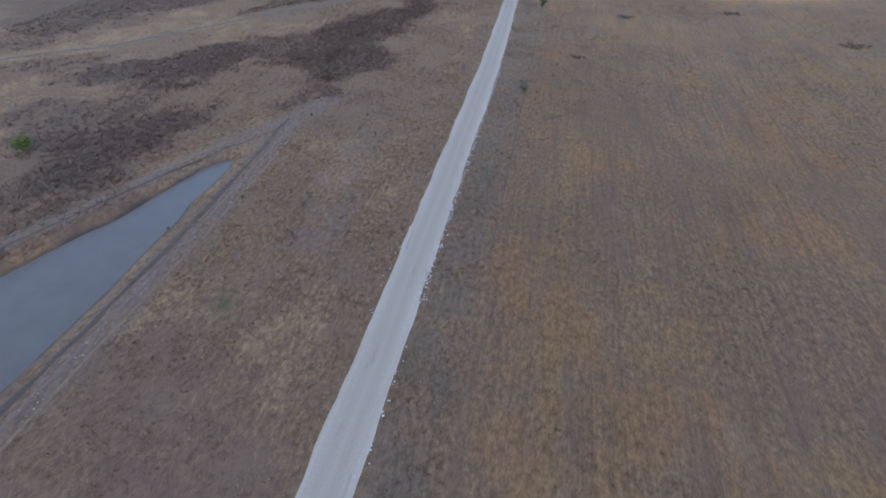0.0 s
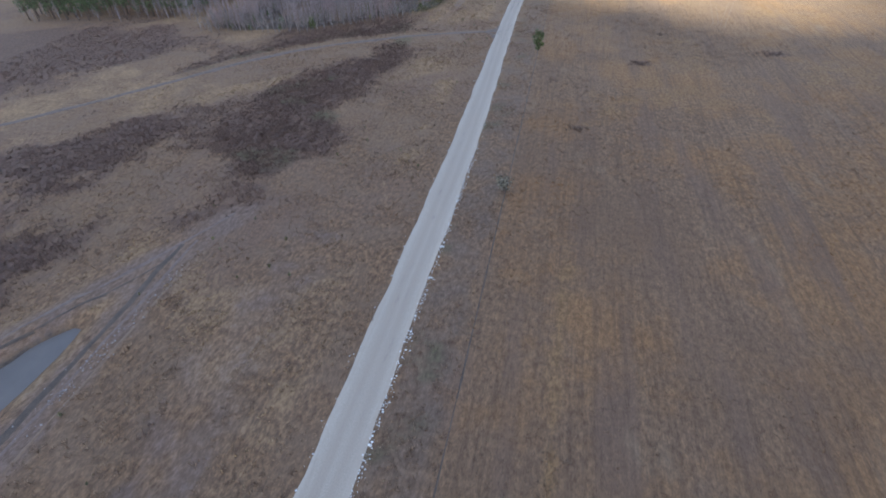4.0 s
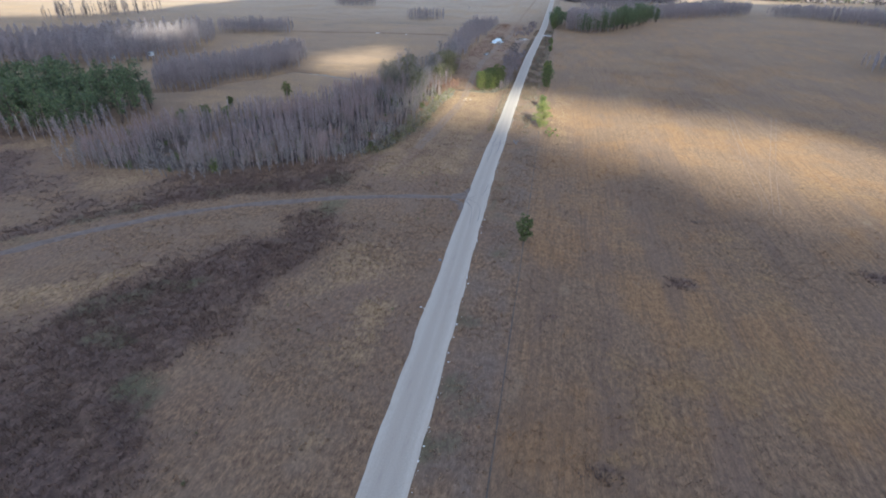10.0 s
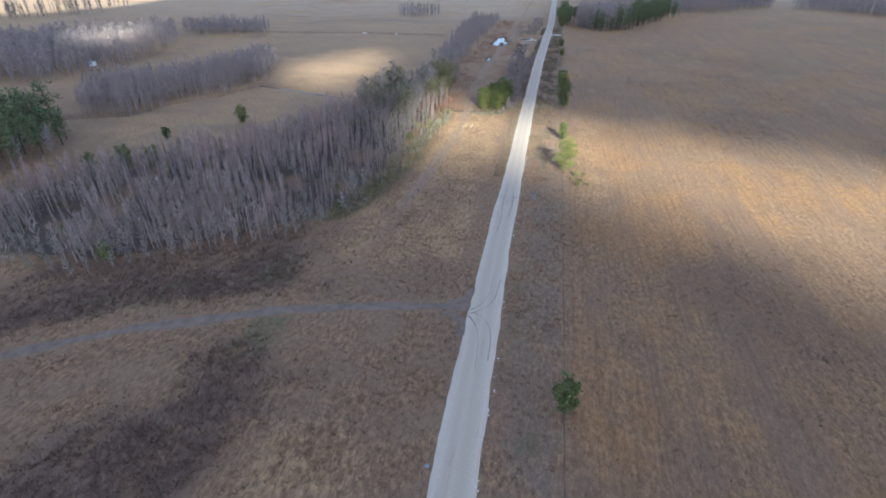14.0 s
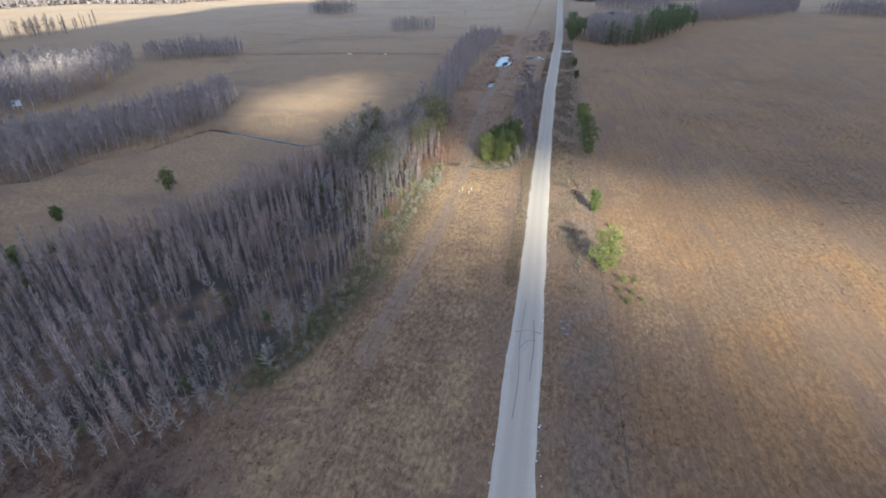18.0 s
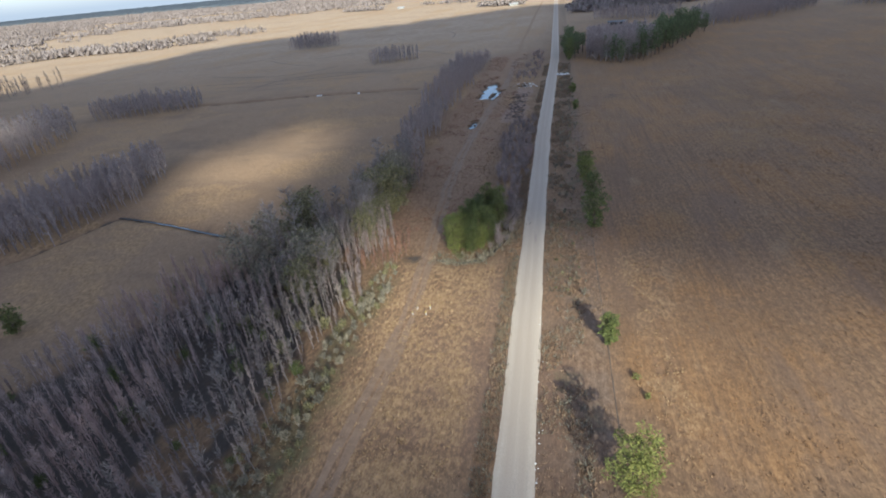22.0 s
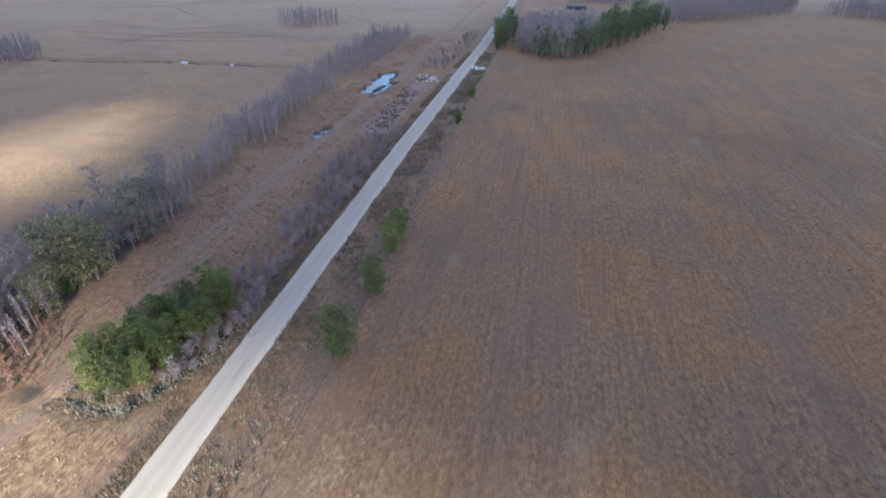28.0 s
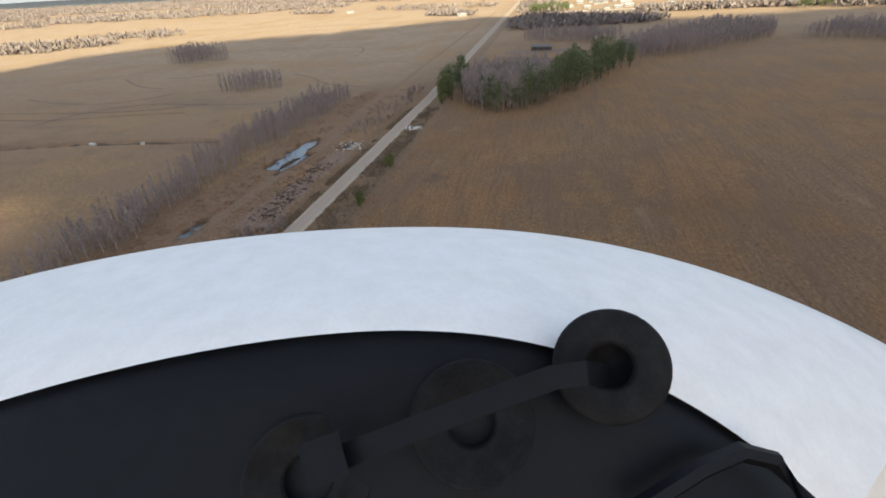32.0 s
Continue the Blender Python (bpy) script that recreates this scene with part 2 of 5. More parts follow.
def mix(nt, fac, a, b, mode="MIX"):
    n = nt.nodes.new("ShaderNodeMix")
    n.data_type, n.blend_type = "RGBA", mode
    put(nt, fac, n.inputs["Factor"]), put(nt, a, n.inputs[6]), put(nt, b, n.inputs[7])
    return n.outputs[2]


def attr(nt, name):
    n = nt.nodes.new("ShaderNodeAttribute")
    n.attribute_name = name
    return n.outputs["Fac"]


def bump(nt, b, height, strength=0.5, dist=0.1):
    n = nt.nodes.new("ShaderNodeBump")
    n.inputs["Strength"].default_value, n.inputs["Distance"].default_value = strength, dist
    nt.links.new(height, n.inputs["Height"])
    nt.links.new(n.outputs["Normal"], b.inputs["Normal"])


def island_mat(name, dark, light, third=None, rough=0.9, spec=0.15, per_object=False, scale=0.05):
    """Leaves, twigs, blades: colour varies piece by piece and in drifts."""
    m, nt, b = mat(name, rough, spec)
    g = nt.nodes.new("ShaderNodeNewGeometry").outputs["Random Per Island"]
    col = mix(nt, g, dark, light)
    if third:
        col = mix(nt, ramp(nt, noise_tex(nt, scale, 3), 0.42, 0.66), col, third)
    if per_object:
        r = nt.nodes.new("ShaderNodeObjectInfo").outputs["Random"]
        col = mix(nt, 1.0, col, mix(nt, r, (0.78, 0.78, 0.8), (1.2, 1.16, 1.12)), "MULTIPLY")
    put(nt, col, b.inputs["Base Color"])
    return m


def ground_material():
    m, nt, b = mat("dry_ground", 0.95, 0.1)
    b.inputs["Sheen Weight"].default_value, b.inputs["Sheen Roughness"].default_value = 0.1, 0.4
    b.inputs["Sheen Tint"].default_value = (1.0, 0.7, 0.42, 1)
    grain, fine = noise_tex(nt, 1.5, 7, 0.68, stretch(nt, 1.0, 0.55)), noise_tex(nt, 5.0, 5, 0.7, stretch(nt, 1.0, 0.4))
    clump, broad = noise_tex(nt, 0.16, 5, 0.62), noise_tex(nt, 0.022, 4, 0.6)
    streak = noise_tex(nt, 1.0, 4, 0.6, stretch(nt, 1.1, 0.045))
    wide = noise_tex(nt, 1.0, 3, 0.55, stretch(nt, 0.16, 0.02))
    dry = mix(nt, ramp(nt, grain, 0.3, 0.72), (0.078, 0.047, 0.03), (0.23, 0.14, 0.076))
    dry = mix(nt, ramp(nt, clump, 0.35, 0.7), dry, mix(nt, grain, (0.098, 0.063, 0.042), (0.205, 0.135, 0.084)))
    dry = mix(nt, ramp(nt, broad, 0.45, 0.7, 0, 0.6), dry, (0.135, 0.086, 0.064))
    rows_ = noise_tex(nt, 1.0, 5, 0.65, stretch(nt, 2.1, 0.14))
    field = mix(nt, ramp(nt, grain, 0.3, 0.7), (0.104, 0.063, 0.039), (0.205, 0.126, 0.07))
    field = mix(nt, ramp(nt, noise_tex(nt, 0.03, 6, 0.7), 0.44, 0.6, 0, 0.85), field, mix(nt, ramp(nt, grain, 0.3, 0.7), (0.14, 0.075, 0.034), (0.245, 0.135, 0.06)))
    field = mix(nt, ramp(nt, wide, 0.48, 0.66, 0, 0.6), field, (0.13, 0.083, 0.057))
    field = mix(nt, ramp(nt, streak, 0.47, 0.66, 0, 0.4), field, (0.086, 0.053, 0.034))
    field = mix(nt, ramp(nt, noise_tex(nt, 0.012, 5, 0.65), 0.46, 0.66, 0, 0.55), field, (0.11, 0.067, 0.041))
    field = mix(nt, ramp(nt, noise_tex(nt, 0.09, 5, 0.65, stretch(nt, 1.0, 0.45)), 0.58, 0.74, 0, 0.6), field, (0.205, 0.14, 0.085))
    field = mix(nt, ramp(nt, rows_, 0.5, 0.66, 0, 0.2), field, (0.08, 0.05, 0.032))
    field = mix(nt, ramp(nt, rows_, 0.46, 0.34, 0, 0.16), field, (0.22, 0.143, 0.08))
    col = mix(nt, attr(nt, "field"), dry, field)
    lawn = mix(nt, ramp(nt, grain, 0.25, 0.75), (0.15, 0.094, 0.055), (0.238, 0.155, 0.094))
    lawn = mix(nt, ramp(nt, clump, 0.5, 0.75, 0, 0.5), lawn, (0.118, 0.078, 0.05))
    lawn = mix(nt, ramp(nt, noise_tex(nt, 0.03, 6, 0.65), 0.48, 0.68, 0, 0.65), lawn, (0.135, 0.085, 0.052))
    lawn = mix(nt, ramp(nt, noise_tex(nt, 0.02, 6, 0.7, stretch(nt, 0.5, 1.6)), 0.52, 0.66, 0, 0.5), lawn, (0.112, 0.077, 0.055))
    col = mix(nt, attr(nt, "lawn"), col, lawn)
    rough_edge = calc(nt, "MULTIPLY_ADD", calc(nt, "SUBTRACT", clump, 0.5), 1.5, calc(nt, "MULTIPLY", calc(nt, "SUBTRACT", grain, 0.5), 0.9))
    def over(col, key, tone, lo=0.25, hi=0.95):
        return mix(nt, ramp(nt, calc(nt, "ADD", attr(nt, key), rough_edge), lo, hi), col, tone)
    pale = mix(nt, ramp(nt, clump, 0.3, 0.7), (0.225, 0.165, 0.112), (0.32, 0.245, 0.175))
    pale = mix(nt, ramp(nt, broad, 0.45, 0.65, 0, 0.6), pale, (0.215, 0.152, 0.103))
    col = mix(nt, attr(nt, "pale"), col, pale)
    col = over(col, "gold", mix(nt, ramp(nt, grain, 0.3, 0.7), (0.15, 0.092, 0.046), (0.3, 0.19, 0.1)))
    col = over(col, "verge", mix(nt, ramp(nt, grain, 0.3, 0.7), (0.082, 0.056, 0.04), (0.17, 0.117, 0.083)))
    col = over(col, "russet", mix(nt, ramp(nt, grain, 0.3, 0.7), (0.13, 0.074, 0.034), (0.225, 0.134, 0.062)))
    col = over(col, "scrub", mix(nt, ramp(nt, grain, 0.35, 0.7), (0.06, 0.038, 0.03), (0.145, 0.092, 0.068)))
    col = over(col, "bare", mix(nt, ramp(nt, grain, 0.3, 0.7), (0.105, 0.07, 0.052), (0.18, 0.124, 0.094)))
    col = over(col, "earth", mix(nt, ramp(nt, grain, 0.3, 0.7), (0.125, 0.075, 0.047), (0.215, 0.136, 0.085)))
    col = over(col, "scraped", mix(nt, ramp(nt, grain, 0.3, 0.7), (0.12, 0.08, 0.062), (0.235, 0.163, 0.128)))
    col = over(col, "green", mix(nt, ramp(nt, grain, 0.3, 0.7), (0.058, 0.05, 0.027), (0.12, 0.1, 0.054)))
    # wet banks and beds, and the darkened floor of the swamp wood
    col = over(col, "wet_dark", mix(nt, grain, (0.03, 0.026, 0.024), (0.075, 0.06, 0.05)))
    col = mix(nt, ramp(nt, fine, 0.25, 0.75), mix(nt, 1.0, col, (0.8, 0.8, 0.8), "MULTIPLY"), mix(nt, 1.0, col, (1.18, 1.18, 1.18), "MULTIPLY"))
    put(nt, col, b.inputs["Base Color"])
    bump(nt, b, calc(nt, "ADD", grain, calc(nt, "MULTIPLY", fine, 0.4)), 0.35, 0.25)
    return m


def road_material():
    m, nt, b = mat("crushed_limerock", 0.92, 0.15)
    off = calc(nt, "MULTIPLY", attr(nt, "across"), ROAD_HALF)
    wob = calc(nt, "MULTIPLY", calc(nt, "SUBTRACT", noise_tex(nt, 1.0, 3, 0.5, stretch(nt, 0.3, 0.03)), 0.5), 1.6)
    lane = calc(nt, "ABSOLUTE", calc(nt, "SUBTRACT", calc(nt, "ABSOLUTE", calc(nt, "ADD", off, wob)), 0.85))
    grit, blot = noise_tex(nt, 6.0, 6, 0.7), noise_tex(nt, 0.5, 5, 0.6)
    long_s = noise_tex(nt, 1.0, 5, 0.6, stretch(nt, 2.2, 0.05))
    col = mix(nt, ramp(nt, grit, 0.3, 0.72), (0.287, 0.234, 0.178), (0.402, 0.335, 0.265))
    col = mix(nt, ramp(nt, calc(nt, "ABSOLUTE", off), 1.5, 2.7, 0, 0.45), col, (0.427, 0.355, 0.278))
    col = mix(nt, ramp(nt, long_s, 0.4, 0.7, 0, 0.6), col, (0.315, 0.252, 0.194))
    col = mix(nt, ramp(nt, lane, 0.1, 1.1, 0.5, 0.0), col, (0.285, 0.224, 0.172))
    col = mix(nt, ramp(nt, blot, 0.52, 0.72, 0, 0.45), col, (0.32, 0.26, 0.2))
    col = mix(nt, ramp(nt, noise_tex(nt, 1.0, 5, 0.7, stretch(nt, 0.9, 0.12)), 0.58, 0.72, 0, 0.55), col, (0.23, 0.182, 0.15))
    put(nt, col, b.inputs["Base Color"])
    bump(nt, b, calc(nt, "ADD", grit, long_s), 0.4, 0.05)
    return m


def plain_mat(name, a, c, scale=2.0, rough=0.8, spec=0.25, metal=0.0):
    """Two tones in drifts and a fine grain."""
    m, nt, b = mat(name, rough, spec)
    n, f = noise_tex(nt, scale, 5, 0.62), noise_tex(nt, scale * 9, 4, 0.6)
    put(nt, mix(nt, ramp(nt, calc(nt, "ADD", calc(nt, "MULTIPLY", n, 0.65), calc(nt, "MULTIPLY", f, 0.35)), 0.3, 0.7), a, c), b.inputs["Base Color"])
    b.inputs["Metallic"].default_value = metal
    bump(nt, b, f, 0.25, 0.3 / scale * 0.1)
    return m


def water_material(name, tone, rough=0.06):
    m, nt, b = mat(name, rough, 0.5)
    b.inputs["IOR"].default_value = 1.33
    put(nt, mix(nt, noise_tex(nt, 0.3, 3), tone, tuple(v * 1.5 for v in tone)), b.inputs["Base Color"])
    bump(nt, b, noise_tex(nt, 2.0, 3), 0.05, 0.05)
    return m


GROUND, ROAD = ground_material(), road_material()
TRACK = plain_mat("packed_sand_track", (0.088, 0.061, 0.046), (0.158, 0.114, 0.086), 0.6)
DIRT = plain_mat("brown_dirt_rut", (0.135, 0.086, 0.054), (0.205, 0.135, 0.086), 0.7)
RUT = plain_mat("dark_rut_mud", (0.055, 0.04, 0.03), (0.105, 0.076, 0.056), 0.4)
CLAY = plain_mat("grey_mauve_clay", (0.11, 0.074, 0.056), (0.18, 0.128, 0.1), 0.8)
WATER, POND_WATER = water_material("canal_water", (0.085, 0.07, 0.06), 0.3), water_material("pond_water", (0.035, 0.036, 0.036), 0.12)
BARK = island_mat("grey_bark", (0.13, 0.113, 0.106), (0.235, 0.21, 0.2), None, per_object=True)
TWIG = island_mat("bare_twigs", (0.07, 0.055, 0.051), (0.36, 0.298, 0.283), (0.25, 0.182, 0.166), per_object=True, scale=0.04)
TWIG_FAR = island_mat("lilac_grey_crowns", (0.125, 0.102, 0.097), (0.365, 0.308, 0.295), (0.26, 0.208, 0.193), scale=0.02)
TWIG_PALE = island_mat("pale_bare_twigs", (0.135, 0.115, 0.104), (0.33, 0.29, 0.266), None, per_object=True)
TWIG_RUST = island_mat("rust_twigs", (0.14, 0.076, 0.05), (0.33, 0.185, 0.128), None, per_object=True)
PINE_BARK = island_mat("pine_bark", (0.085, 0.062, 0.05), (0.155, 0.115, 0.092))
NEEDLE = island_mat("pine_needles", (0.034, 0.048, 0.016), (0.15, 0.168, 0.05), None, 0.7, 0.25, True)
NEEDLE_MID = island_mat("mid_green_needles", (0.05, 0.062, 0.02), (0.195, 0.2, 0.056), None, 0.7, 0.25, True)
NEEDLE_FAR = island_mat("far_pine_needles", (0.038, 0.055, 0.028), (0.145, 0.168, 0.075), None, 0.75, 0.2)
NEEDLE_YEL = island_mat("yellow_green_needles", (0.065, 0.076, 0.019), (0.175, 0.18, 0.05), None, 0.7, 0.25, True)
LEAF_OLIVE = island_mat("olive_leaves", (0.06, 0.056, 0.027), (0.25, 0.225, 0.115), None, 0.75, 0.2, True)
LEAF_GREY = island_mat("grey_green_leaves", (0.065, 0.057, 0.04), (0.3, 0.265, 0.195), None, 0.8, 0.2, True)
GRASS_FIELD = island_mat("field_grass_blades", (0.122, 0.079, 0.052), (0.19, 0.126, 0.082), (0.215, 0.12, 0.055), scale=0.03)
GRASS_WILD = island_mat("wild_grass_blades", (0.11, 0.07, 0.046), (0.3, 0.205, 0.13), (0.18, 0.118, 0.078))
GRASS_GOLD = island_mat("golden_grass_blades", (0.16, 0.105, 0.056), (0.36, 0.245, 0.138), None)
BRAMBLE = island_mat("bramble_canes", (0.068, 0.044, 0.034), (0.18, 0.116, 0.086), (0.11, 0.072, 0.054))
CHALK = island_mat("white_limerock_lumps", (0.48, 0.46, 0.43), (0.68, 0.66, 0.63))
DEBRIS = island_mat("charred_brush", (0.03, 0.026, 0.024), (0.12, 0.095, 0.08))


# ---- object helpers ----
def mesh_of(name, verts, faces, material, smooth_shade=False):
    me = bpy.data.meshes.new(name)
    me.from_pydata([tuple(v) for v in verts] if not isinstance(verts, np.ndarray) else verts.tolist(), [], faces if isinstance(faces, list) else faces.tolist())
    me.materials.append(material)
    if smooth_shade:
        me.polygons.foreach_set("use_smooth", [True] * len(me.polygons))
    return me


def thing(name, label, category, group="", kind="", at=(0, 0, 0)):
    ob = new(name)
    ob.empty_display_size = 0.3
    ob.location = at
    return tagged(ob, label, category, group, kind)


def part(name, geo, material, parent, label="", smooth_shade=False):
    """Link geometry (verts, faces), or a ready mesh, as one mesh object under a thing."""
    me = geo if isinstance(geo, bpy.types.Mesh) else mesh_of(name, geo[0], geo[1], material, smooth_shade)
    ob = new(name, me)
    ob.parent = parent
    return tagged(ob, label)


def solid(name, geo, material, label, category, kind="", group="", smooth_shade=False):
    return tagged(new(name, mesh_of(name, geo[0], geo[1], material, smooth_shade)), label, category, group, kind)


def join(geos):
    v, f, n = [], [], 0
    for gv, gf in geos:
        v.extend(gv)
        f.extend([tuple(i + n for i in q) for q in gf])
        n += len(gv)
    return v, f


def tube(path, radii, sides=5, cap=True):
    v, f = [], []
    for k, (p, r) in enumerate(zip(path, radii)):
        p = Vector(p)
        d = (Vector(path[min(k + 1, len(path) - 1)]) - Vector(path[max(k - 1, 0)])).normalized()
        a = d.orthogonal().normalized()
        c = d.cross(a)
        for s in range(sides):
            w = 2 * math.pi * s / sides
            v.append(p + (a * math.cos(w) + c * math.sin(w)) * r)
        if k:
            o = (k - 1) * sides
            f += [(o + s, o + (s + 1) % sides, o + sides + (s + 1) % sides, o + sides + s) for s in range(sides)]
    if cap:
        f.append(tuple(range(sides))[::-1])
        f.append(tuple(range(len(v) - sides, len(v))))
    return v, f


def slivers(bases, dirs, widths, r):
    """Thin pointed triangles (twigs, blades, needles): arrays of base, direction with length, width."""
    n = len(bases)
    side = np.cross(dirs, r.normal(size=(n, 3)))
    side /= np.linalg.norm(side, axis=1, keepdims=True) + 1e-9
    side *= widths[:, None] * 0.5
    v = np.stack([bases - side, bases + side, bases + dirs], 1).reshape(-1, 3)
    return v, np.arange(3 * n).reshape(n, 3)


def box(x0, x1, y0, y1, z0, z1):
    v = [(x, y, z) for z in (z0, z1) for y in (y0, y1) for x in (x0, x1)]
    return v, [(0, 2, 3, 1), (4, 5, 7, 6), (0, 1, 5, 4), (2, 6, 7, 3), (0, 4, 6, 2), (1, 3, 7, 5)]


def curved(pts, rounds=2):
    """The same line with its corners rounded off."""
    for _ in range(rounds):
        out = [pts[0]]
        for (ax, ay), (bx, by) in zip(pts, pts[1:]):
            out += [(ax * 0.75 + bx * 0.25, ay * 0.75 + by * 0.25), (ax * 0.25 + bx * 0.75, ay * 0.25 + by * 0.75)]
        pts = out + [pts[-1]]
    return pts


def ribbon(pts, half, z, step=2.0, rough=0.25, seed=0, crown=0.03, cols=5):
    """A strip along a smoothed line with uneven edges, laid over the ground."""
    p = np.array(pts, float)
    t = np.concatenate([[0], np.cumsum(np.hypot(*np.diff(p, axis=0).T))])
    s = np.arange(0, t[-1], step)
    x, y = np.interp(s, t, p[:, 0]), np.interp(s, t, p[:, 1])
    k = np.ones(9) / 9
    if len(x) > 20:
        pad = lambda a: np.convolve(np.concatenate([2 * a[0] - a[4:0:-1], a, 2 * a[-1] - a[-2:-6:-1]]), k, "valid")
        x, y = pad(x), pad(y)
    dx, dy = np.gradient(x), np.gradient(y)
    ln = np.hypot(dx, dy)
    nx, ny = dy / ln, -dx / ln
    half = half(y) if callable(half) else half
    v, f = [], []
    for c in range(cols):
        u = 2 * c / (cols - 1) - 1
        w = u * half * (1 + rough * (fbm(s, s * 0, 6, seed + (c > cols // 2) * 3) - 0.5) * 2 * (abs(u) > 0.9))
        px, py = x + nx * w, y + ny * w
        pz = ground_z(px, py) + z + crown * (1 - u * u) - (0.05 if abs(u) > 0.9 else 0)
        v.append(np.stack([px, py, pz], 1))
    m = len(x)
    for c in range(cols - 1):
        f += [(c * m + i, c * m + i + 1, (c + 1) * m + i + 1, (c + 1) * m + i) for i in range(m - 1)]
    return np.concatenate(v), f


# ---- ground: one sheet to the horizon ----
def axis(lo, hi, step, reach, grow=1.16):
    a, up, d, s = list(np.arange(lo, hi + 0.1, step)), [], [], step
    x, y = hi, lo
    while x < reach or y > -reach:
        s *= grow
        x, y = x + s, y - s
        up.append(x), d.append(y)
    return np.array(d[::-1] + a + up)


gx, gy = axis(-200, 110, 1.7, 5600), axis(0, 560, 1.9, 6200)
GX, GY = np.meshgrid(gx, gy)
fx, fy = GX.ravel(), GY.ravel()
nx_, ny_ = len(gx), len(gy)
gv = np.stack([fx, fy, ground_z(fx, fy)], 1)
ii = (np.arange(ny_ - 1)[:, None] * nx_ + np.arange(nx_ - 1)).ravel()
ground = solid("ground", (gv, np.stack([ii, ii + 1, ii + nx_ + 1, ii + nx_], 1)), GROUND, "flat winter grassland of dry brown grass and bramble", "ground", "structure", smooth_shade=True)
zone = {}
warp = (fbm(fx, fy, 14, 4) - 0.5) * 12
zone["field"] = smooth(-7, -4, fx)
zone["lawn"] = np.maximum(smooth(-3, 6, poly_depth(fx, fy, MEADOW) + warp * 0.5), smooth(760, 860, fy))
scrub = np.zeros(len(fx))
for k, pts in enumerate(SCRUB):
    full = 0.8 if k == 5 else 0.92
    scrub = np.maximum(scrub, full * smooth(-8, 7, poly_depth(fx, fy, pts) + warp * 1.0 + (fbm(fx, fy, 9, 17) - 0.5) * (12 if k == 5 else 20)))
far_west = (fx < -95) & (fy < 215)
scrub = np.maximum(scrub, 0.55 * smooth(0.5, 0.66, fbm(fx, fy, 30, 13)) * (1 - zone["lawn"]) * smooth(300, 240, fy))
scrub = np.maximum(scrub, np.where(far_west, 0.9 * smooth(0.55, 0.68, fbm(fx, fy, 60, 11)), 0))
scrub = scrub * smooth(-24, -44, fx) * smooth(3.0, 7, seg_dist(fx, fy, SIDE_TRACK))
for wx, wy, wr in ((24, 200, 5), (62, 211, 6), (8, 156, 4), (1, 184, 3), (9, 484, 7), (33, 228, 3), (-2, 415, 3), (90, 180, 6)):
    scrub = np.maximum(scrub, 0.75 * smooth(wr, wr * 0.3, np.hypot(fx - wx, (fy - wy) * 1.6) + warp * 0.2))
zone["scrub"] = scrub
gold = smooth(0.44, 0.62, fbm(fx + warp * 1.5, fy - warp, 26, 15, 6)) * smooth(-23, -28, fx) * 0.6
gold = np.maximum(gold, 0.6 * smooth(-4, 8, poly_depth(fx, fy, [(-49, 300), (-24, 296), (-24, 342), (-47, 345)]) + warp))
gold = np.maximum(gold, 0.5 * smooth(-3, 4, poly_depth(fx, fy, [(-24, 60), (-31, 62), (-29, 100), (-24, 108)]) + warp * 0.5))
gold = np.maximum(gold, 0.45 * smooth(-6, 8, poly_depth(fx, fy, [(-6, 275), (6, 268), (8, 350), (-6, 352)]) + warp * 0.4))
zone["gold"] = gold * (1 - zone["scrub"])
bare = 0.7 * smooth(6, 2, seg_dist(fx, fy, [(-57, -40), (-56.5, 33), (-56, 60), (-57, 80), (-58.5, 100), (-54, 112)]))
bare = np.maximum(bare, 0.7 * smooth(5, 2, seg_dist(fx, fy, [(-97, 20), (-84, 48), (-72, 74), (-60, 100)])))
bare = np.maximum(bare, 0.3 * smooth(0.0, 3.0, poly_depth(fx, fy, [(-36, 448), (-27, 448), (-26, 505), (-34, 505)]) + warp * 0.3))
zone["scraped"] = smooth(-1.0, 2.5, poly_depth(fx, fy, [(-36.5, 446), (-27, 446), (-25.5, 506), (-34, 508)]) + warp * 0.5) * 0.85
bare = np.maximum(bare, 0.45 * smooth(9, 3, seg_dist(fx, fy, [(-34, 58), (-38, 80), (-37, 105)])))
for wx, wy, wr in ((51, 379, 7), (60, 371, 4), (30, 402, 4), (70, 420, 8), (40, 330, 4)):
    bare = np.maximum(bare, 0.4 * smooth(wr, 0, np.hypot(fx - wx, fy - wy) + warp * 0.35))
zone["bare"] = bare
earth = 0.8 * smooth(0, 4, poly_depth(fx, fy, [(-56, 345), (-36, 345), (-33, 400), (-34, 450), (-37, 520), (-38, 620), (-58, 620), (-60, 400)]) + warp * 0.5)
earth = np.maximum(earth, 0.75 * smooth(2.6, 0.8, seg_dist(fx, fy, STRIP_TRACK)))
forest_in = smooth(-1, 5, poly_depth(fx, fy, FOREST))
earth = np.maximum(earth, 0.5 * forest_in * smooth(0.56, 0.66, fbm(fx, fy, 12, 21)))
zone["earth"] = earth
green = 0.65 * smooth(6, 2.5, seg_dist(fx, fy, [(-57, 254), (-51, 272), (-49, 300), (-48, 336)]) + warp * 0.3)
green = np.maximum(green, 0.8 * smooth(-1, 2, poly_depth(fx, fy, [(-56, 219), (-48, 220), (-49, 212), (-57, 209)]) + warp * 0.3))
green = np.maximum(green, 0.45 * smooth(0.5, 0.62, fbm(fx, fy, 7, 31)) * smooth(-17, -15, fx) * smooth(-7, -9, fx))
green = np.maximum(green, 0.6 * smooth(4, 0, np.hypot(fx - 1, fy - 284)))
